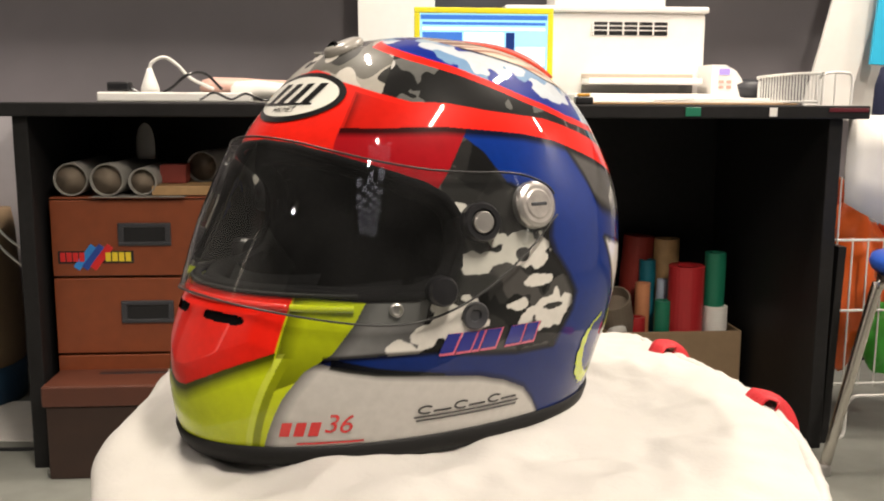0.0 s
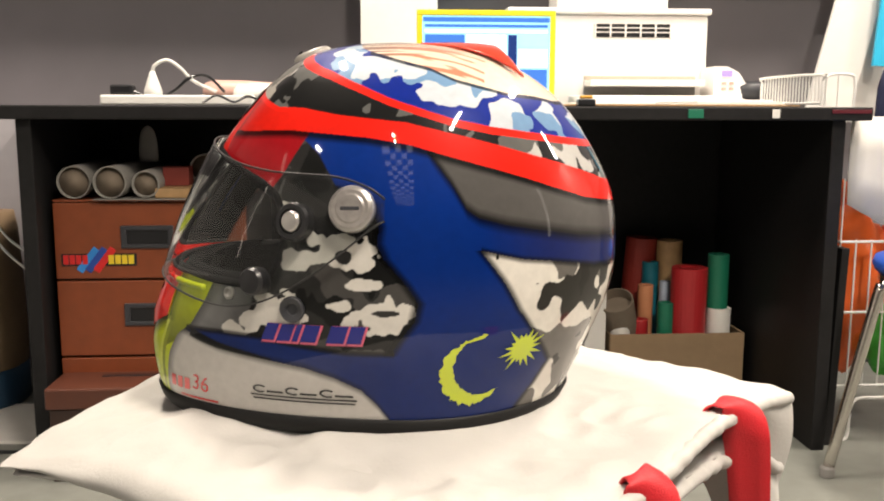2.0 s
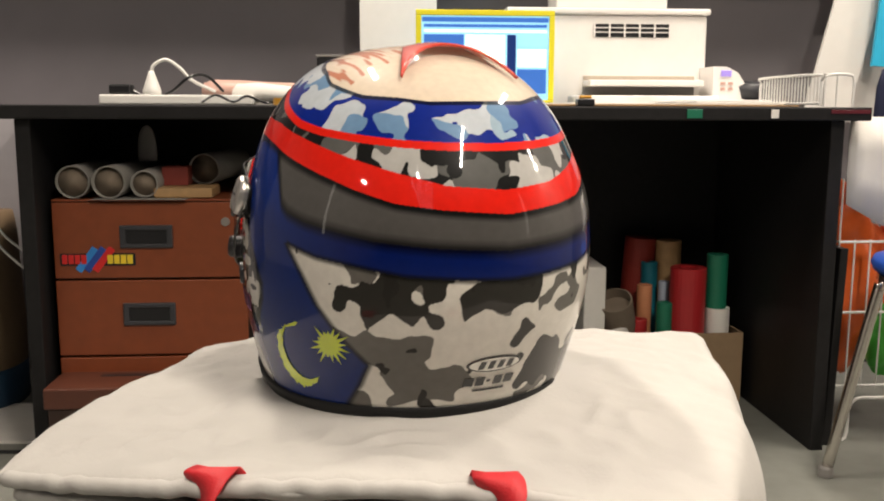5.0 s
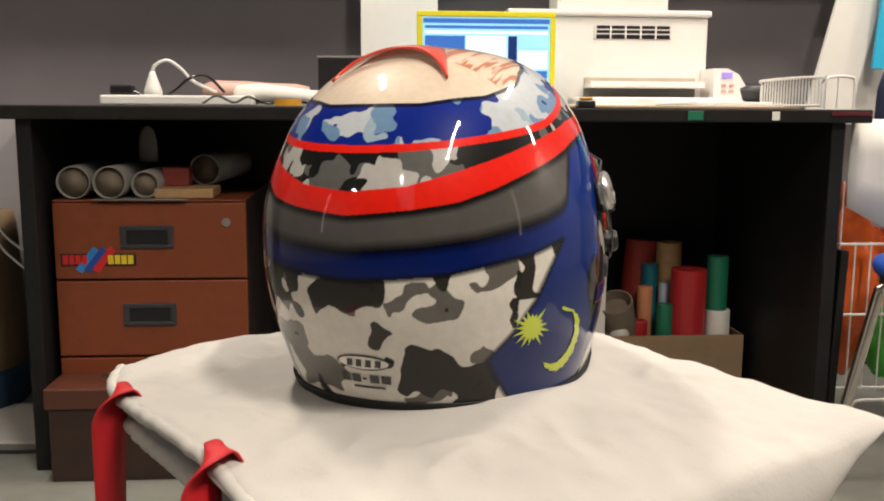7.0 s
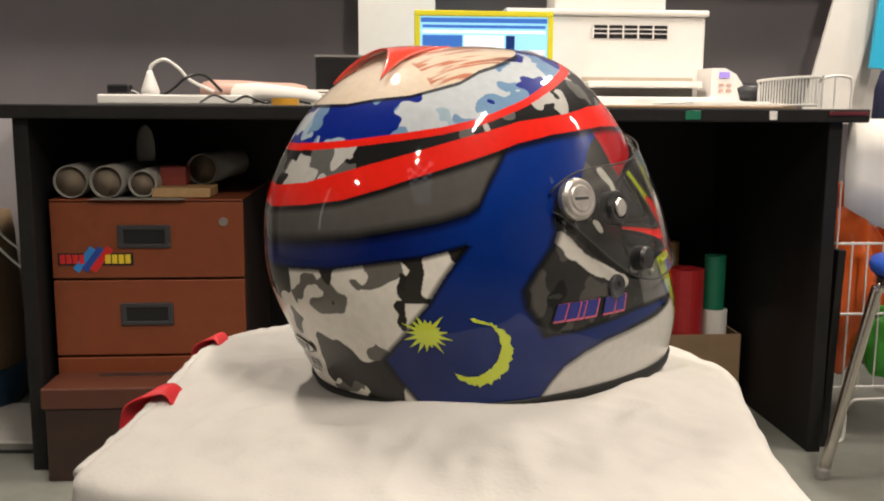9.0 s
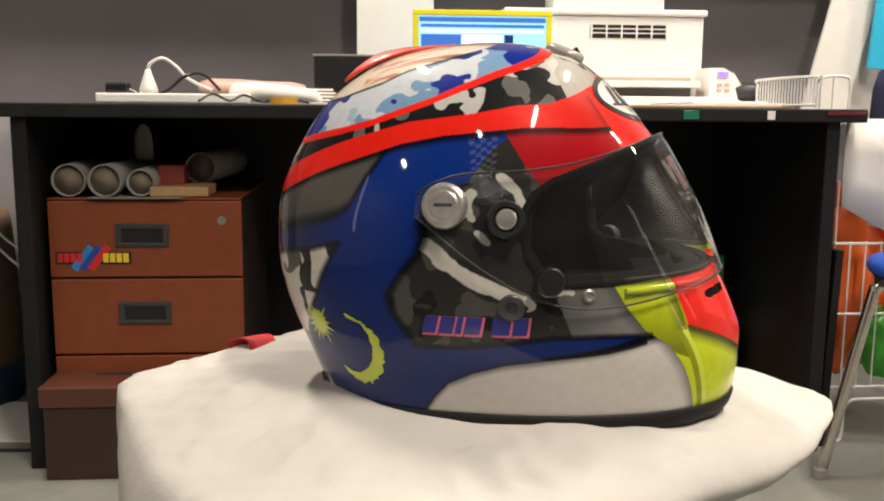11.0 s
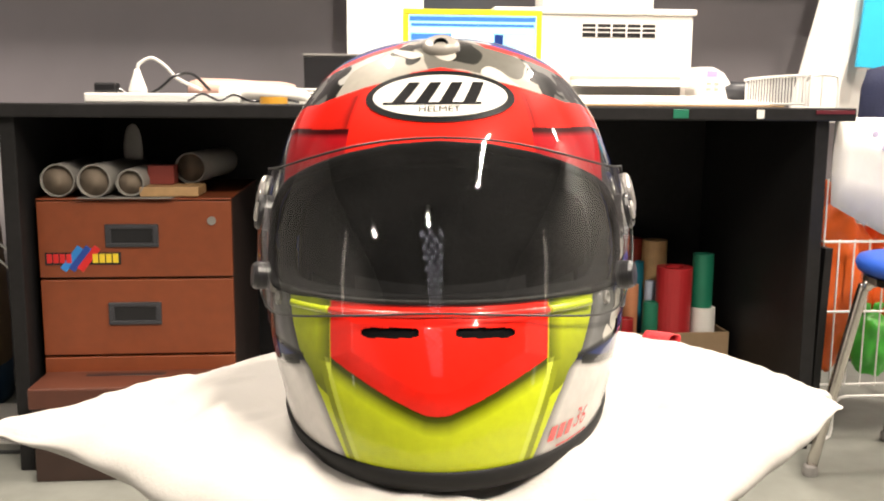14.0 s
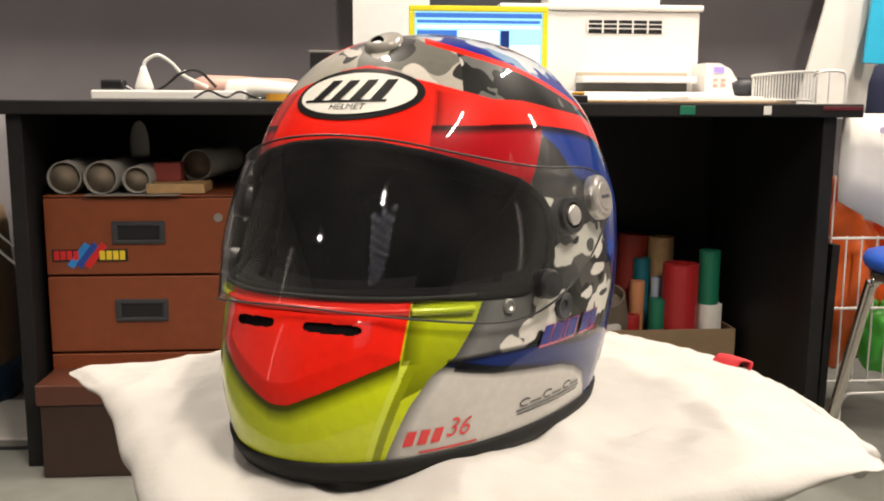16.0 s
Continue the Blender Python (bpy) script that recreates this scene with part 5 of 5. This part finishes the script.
for k, (x, w) in enumerate(((-0.0165, 0.007), (-0.0085, 0.0065), (-0.002, 0.003), (0.005, 0.0065), (0.0135, 0.007))):
    drape("model_bar", [slant(x, 0, w, 0.0072 if k != 2 else 0.002, 0.1)], M_DECAL_BLACK, 180, 31, 0.0006, hel, "black lettering bar")
drape("model_bar", [slant(0.0, -0.0075, 0.024, 0.002, 0)], M_DECAL_BLACK, 180, 31, 0.0006, hel)


# ---------- the cloth bag, its ribbons and the stand ----------
CORNERS = [Vector((0.3153, 0.0019)), Vector((-0.032, 0.276)), Vector((-0.319, -0.0735)), Vector((0.129, -0.291))]
BULGE = [0.0206, 0.0243, 0.028, -0.012]
SKEW = [0.0123, 0.0, -0.017, -0.0081]
CORNER_Z = [-0.0112, -0.0099, -0.0066, -0.0185]
MID_Z = [0.0181, -0.0078, 0.0069, 0.0157]
FLARE = [0.0, 0.02, 0.006, 0.006]
HANG = [0.01, 0.085, 0.02, 0.02]


def bag_edge(t):
    """The bag's folded edge at t from 0 to 4: place, how far the cloth hangs below it, how far that flares, and its height."""
    k = int(t) % 4
    f = t - int(t)
    a, b = CORNERS[k], CORNERS[(k + 1) % 4]
    d = b - a
    n = Vector((d.y, -d.x)).normalized()
    w = math.sin(math.pi * f)
    e = min(f, 1 - f)
    p = a + d * f + n * (BULGE[k] * w + SKEW[k] * math.sin(2 * math.pi * f))
    # corners are blunt
    p -= p.normalized() * 0.004 * max(0, 1 - e / 0.03) ** 2
    droop = 0.075 * math.exp(-((t % 4 - 1.02) / 0.11) ** 2)
    h = CORNER_Z[k] * (1 - f) + CORNER_Z[(k + 1) % 4] * f + MID_Z[k] * w
    return p, 0.002 + HANG[k] * w ** 1.5 + droop, FLARE[k] * w ** 1.5, h


def bag_top(x, y, r):
    """Height of the cloth: soft folds that run to the corners, flat under the helmet and heaped a little against its rim."""
    v = Vector((x * 9, y * 9, 0.3))
    big = noise.noise(v) * 0.006 + noise.noise(v * 2.3) * 0.005 - 0.007 * abs(noise.noise(v * 3.1)) + 0.0008 * noise.noise(v * 9)
    ang = math.atan2(y, x)
    fold = 0.003 * math.sin(ang * 9 + 5 * noise.noise(Vector((x * 6, y * 6, 2)))) * max(0, r - 0.45)
    # creases like those of a cloth that was folded
    fold -= 0.0035 * math.exp(-(noise.noise(Vector((x * 11, y * 11, 9))) / 0.09) ** 2) * max(0, r - 0.5)
    k = max(0.0, min(1.0, (r - 0.42) / 0.2))
    q = math.hypot((x - CX) / 0.112, (y + 0.024) / (0.19 if y < -0.024 else 0.104))
    turn = (math.degrees(ang) - 150 + 180) % 360 - 180
    up = max(0.0, min(1.0, (q - 0.88) / 0.16))
    down = max(0.0, min(1.0, (q - 1.06) / 0.75))
    heap = (0.003 + 0.0095 * math.exp(-(turn / 48) ** 2)) * up * up * (3 - 2 * up) * (1 - down) ** 2
    return k * (big + fold) + 0.0015 * noise.noise(v * 7) * k + heap


bag = thing("drawstring_bag", AXIS @ pose(0, 0, BASE), "cream cotton drawstring bag laid flat under the helmet", "bag")
NE, NR = 400, 60
rings = []
for j in range(1, NR + 1):
    r = j / NR
    ring = []
    for i in range(NE):
        e, h, fl, ez = bag_edge(4 * i / NE)
        wob = 1 + 0.012 * noise.noise(Vector((e.x * 14, e.y * 14, 5))) * r
        x, y = e.x * r * wob, e.y * r * wob
        z = bag_top(x, y, r) + 0.0025
        rim = max(0, r - 0.955) / 0.045
        z = z * (1 - 0.6 * max(0, (r - 0.7) / 0.3)) - 0.004 * rim ** 2 + ez * max(0, (r - 0.5) / 0.5) ** 1.5
        ring.append((x, y, z))
    rings.append(ring)
# the hanging side
side = []
for j in range(1, 15):
    t = j / 14
    ring = []
    for i in range(NE):
        e, h, fl, ez = bag_edge(4 * i / NE)
        b = Vector(rings[-1 if not side else NR - 1][i])
        o = Vector((e.x, e.y, 0)).normalized()
        rip = 0.006 * t * noise.noise(Vector((e.x * 22, e.y * 22, 1.5)))
        ring.append(b + o * (0.006 * math.sin(t * math.pi) + rip - 0.006 * t + fl * t ** 0.8) + Vector((0, 0, -h * t - 0.001 * t)))
    side.append(ring)
bm = loft([*[[tuple(p) for p in r] for r in rings], *[[tuple(p) for p in r] for r in side]], caps=False)
bmesh.ops.holes_fill(bm, edges=[e for e in bm.edges if e.is_boundary and (e.verts[0].co.xy.length < 0.05)])
bmesh.ops.recalc_face_normals(bm, faces=bm.faces[:])
part("upper_cloth", bm, M_CLOTH, bag, "", True)
# lower layer: it sags away from the upper one along the open mouth, most at the hanging corner
def mouth_gap(t):
    return 0.01 + (0.03 * min(t, 1) + 0.02 * math.exp(-((t - 1) / 0.1) ** 2) if t < 1.2 else 0)


low = []
for r, k, hang in ((0.3, 0.2, 0), (0.6, 0.5, 0), (0.8, 0.85, 0), (0.93, 1.0, 0), (0.97, 1.02, 0), (0.985, 1.05, 0.3), (0.98, 1.05, 0.7), (0.972, 1.05, 1)):
    ring = []
    for i in range(200):
        t = i / 50
        e, h, fl, ez = bag_edge(t)
        corner = 0.1 * math.exp(-((t - 1.04) / 0.1) ** 2) + (0 if t < 0.9 else 0.8 * h)
        ring.append((e.x * r, e.y * r, ez * r ** 3 - mouth_gap(t) * k - corner * hang + 0.0025 * noise.noise(Vector((i * 0.2, r * 9, 0)))))
    low.append(ring)
part("lower_cloth", loft(low, caps=False), M_CLOTH, bag, "", True)
# two stitched hems along the mouth, one of each layer
for layer in (0, 1):
    hem = []
    for i in range(110):
        t = 0.02 + 0.95 * i / 109
        e, h, fl, ez = bag_edge(t)
        k = 1.0 - 0.022 * layer + 0.006 * noise.noise(Vector((i * 0.3, 7 * layer, 0)))
        hem.append((e.x * k, e.y * k, ez - 0.006 - mouth_gap(t) * layer + 0.002 * noise.noise(Vector((i * 0.35, 7 * layer, 3)))))
    part("hem", tube(hem, 0.0052, 10), M_CLOTH, bag, "thick stitched drawstring hem", True)


def ribbon(name, pts, width, across, twist):
    """A flat red band through points that twists by an angle on its way."""
    line_ = bend(pts, 8)
    a0 = Vector(across).normalized()
    rings_ = []
    for i, p in enumerate(line_):
        t = i / (len(line_) - 1)
        k = max(0.0, min(1.0, (t - 0.35) / 0.25))
        ac = (Matrix.Rotation(radians(twist) * k, 3, "Z") @ a0) * (width / 2 * (1 - 0.12 * math.sin(9 * t)))
        cup = Vector((0, 0, -1)).cross(ac).normalized() * 0.0025 * math.sin(7 * t)
        rings_.append([tuple(p - ac), tuple(p - ac * 0.4 + cup), tuple(p + ac * 0.4 + cup * 0.6), tuple(p + ac)])
    bm = loft(rings_, closed=False, caps=False)
    bmesh.ops.solidify(bm, geom=bm.faces[:], thickness=0.0014)
    return part(name, bm, M_RIBBON, bag, "red drawstring ribbon", True)


# each ribbon comes out of the hem and hangs, turning its face sideways
for t, w, drop, sway, back in ((0.365, 0.028, 0.2, -0.012, 0.008), (0.725, 0.029, 0.21, 0.02, 0.012)):
    e, h, fl, ez = bag_edge(t)
    f = bag_edge(t + 0.02)[0]
    al = Vector((f.x - e.x, f.y - e.y, 0)).normalized()
    o = Vector((e.x, e.y, 0)).normalized()
    q = Vector((e.x, e.y, ez + 0.001))
    ribbon("ribbon", [q - o * (back + 0.005) + Vector((0, 0, -0.006)), q - o * back + Vector((0, 0, 0.003)), q - o * back * 0.4 + Vector((0, 0, 0.005)), q + o * 0.006 + Vector((0, 0, 0.001)), q + o * 0.01 + Vector((0, 0, -0.014)), q + o * 0.012 + al * sway * 0.3 + Vector((0, 0, -0.05)),
                      q + o * 0.012 + al * sway + Vector((0, 0, -drop * 0.7)), q + o * 0.006 + al * sway * 1.3 + Vector((0, 0, -drop))], w, al, -68)

stand = thing("turning_stand", AXIS @ pose(0, 0, BASE - 0.052), "round brown wooden turning plate under the bag", "turntable")
part("plate", turned_profile([(0.0005, 0), (0.165, 0), (0.17, 0.004), (0.17, 0.016), (0.165, 0.02), (0.0005, 0.0205)], 64), M_STOOLWOOD, stand)
part("spindle", turned_profile([(0.03, -0.03), (0.03, -0.0005)], 24), M_CHROME, stand)
base = thing("pedestal", pose(-0.003, 0.70, 0), "brown wooden pedestal stool under the turning plate", "stool")
part("seat", turned_profile([(0.0005, 0.425), (0.155, 0.425), (0.16, 0.43), (0.16, 0.446), (0.155, 0.45), (0.0005, 0.4505)], 48), M_STOOLWOOD, base)
for a in (45, 135, 225, 315):
    c, s = math.cos(radians(a)), math.sin(radians(a))
    part("leg", tube([(0.15 * c, 0.15 * s, 0), (0.11 * c, 0.11 * s, 0.4245)], 0.015, 12), M_STOOLWOOD, base, "", True)


def motions():
    walk(hel, turned(pose(CX, 0, BASE)))
    walk(bag, turned(pose(0, 0, BASE)))
    walk(stand, turned(pose(0, 0, BASE - 0.052)))


motions()
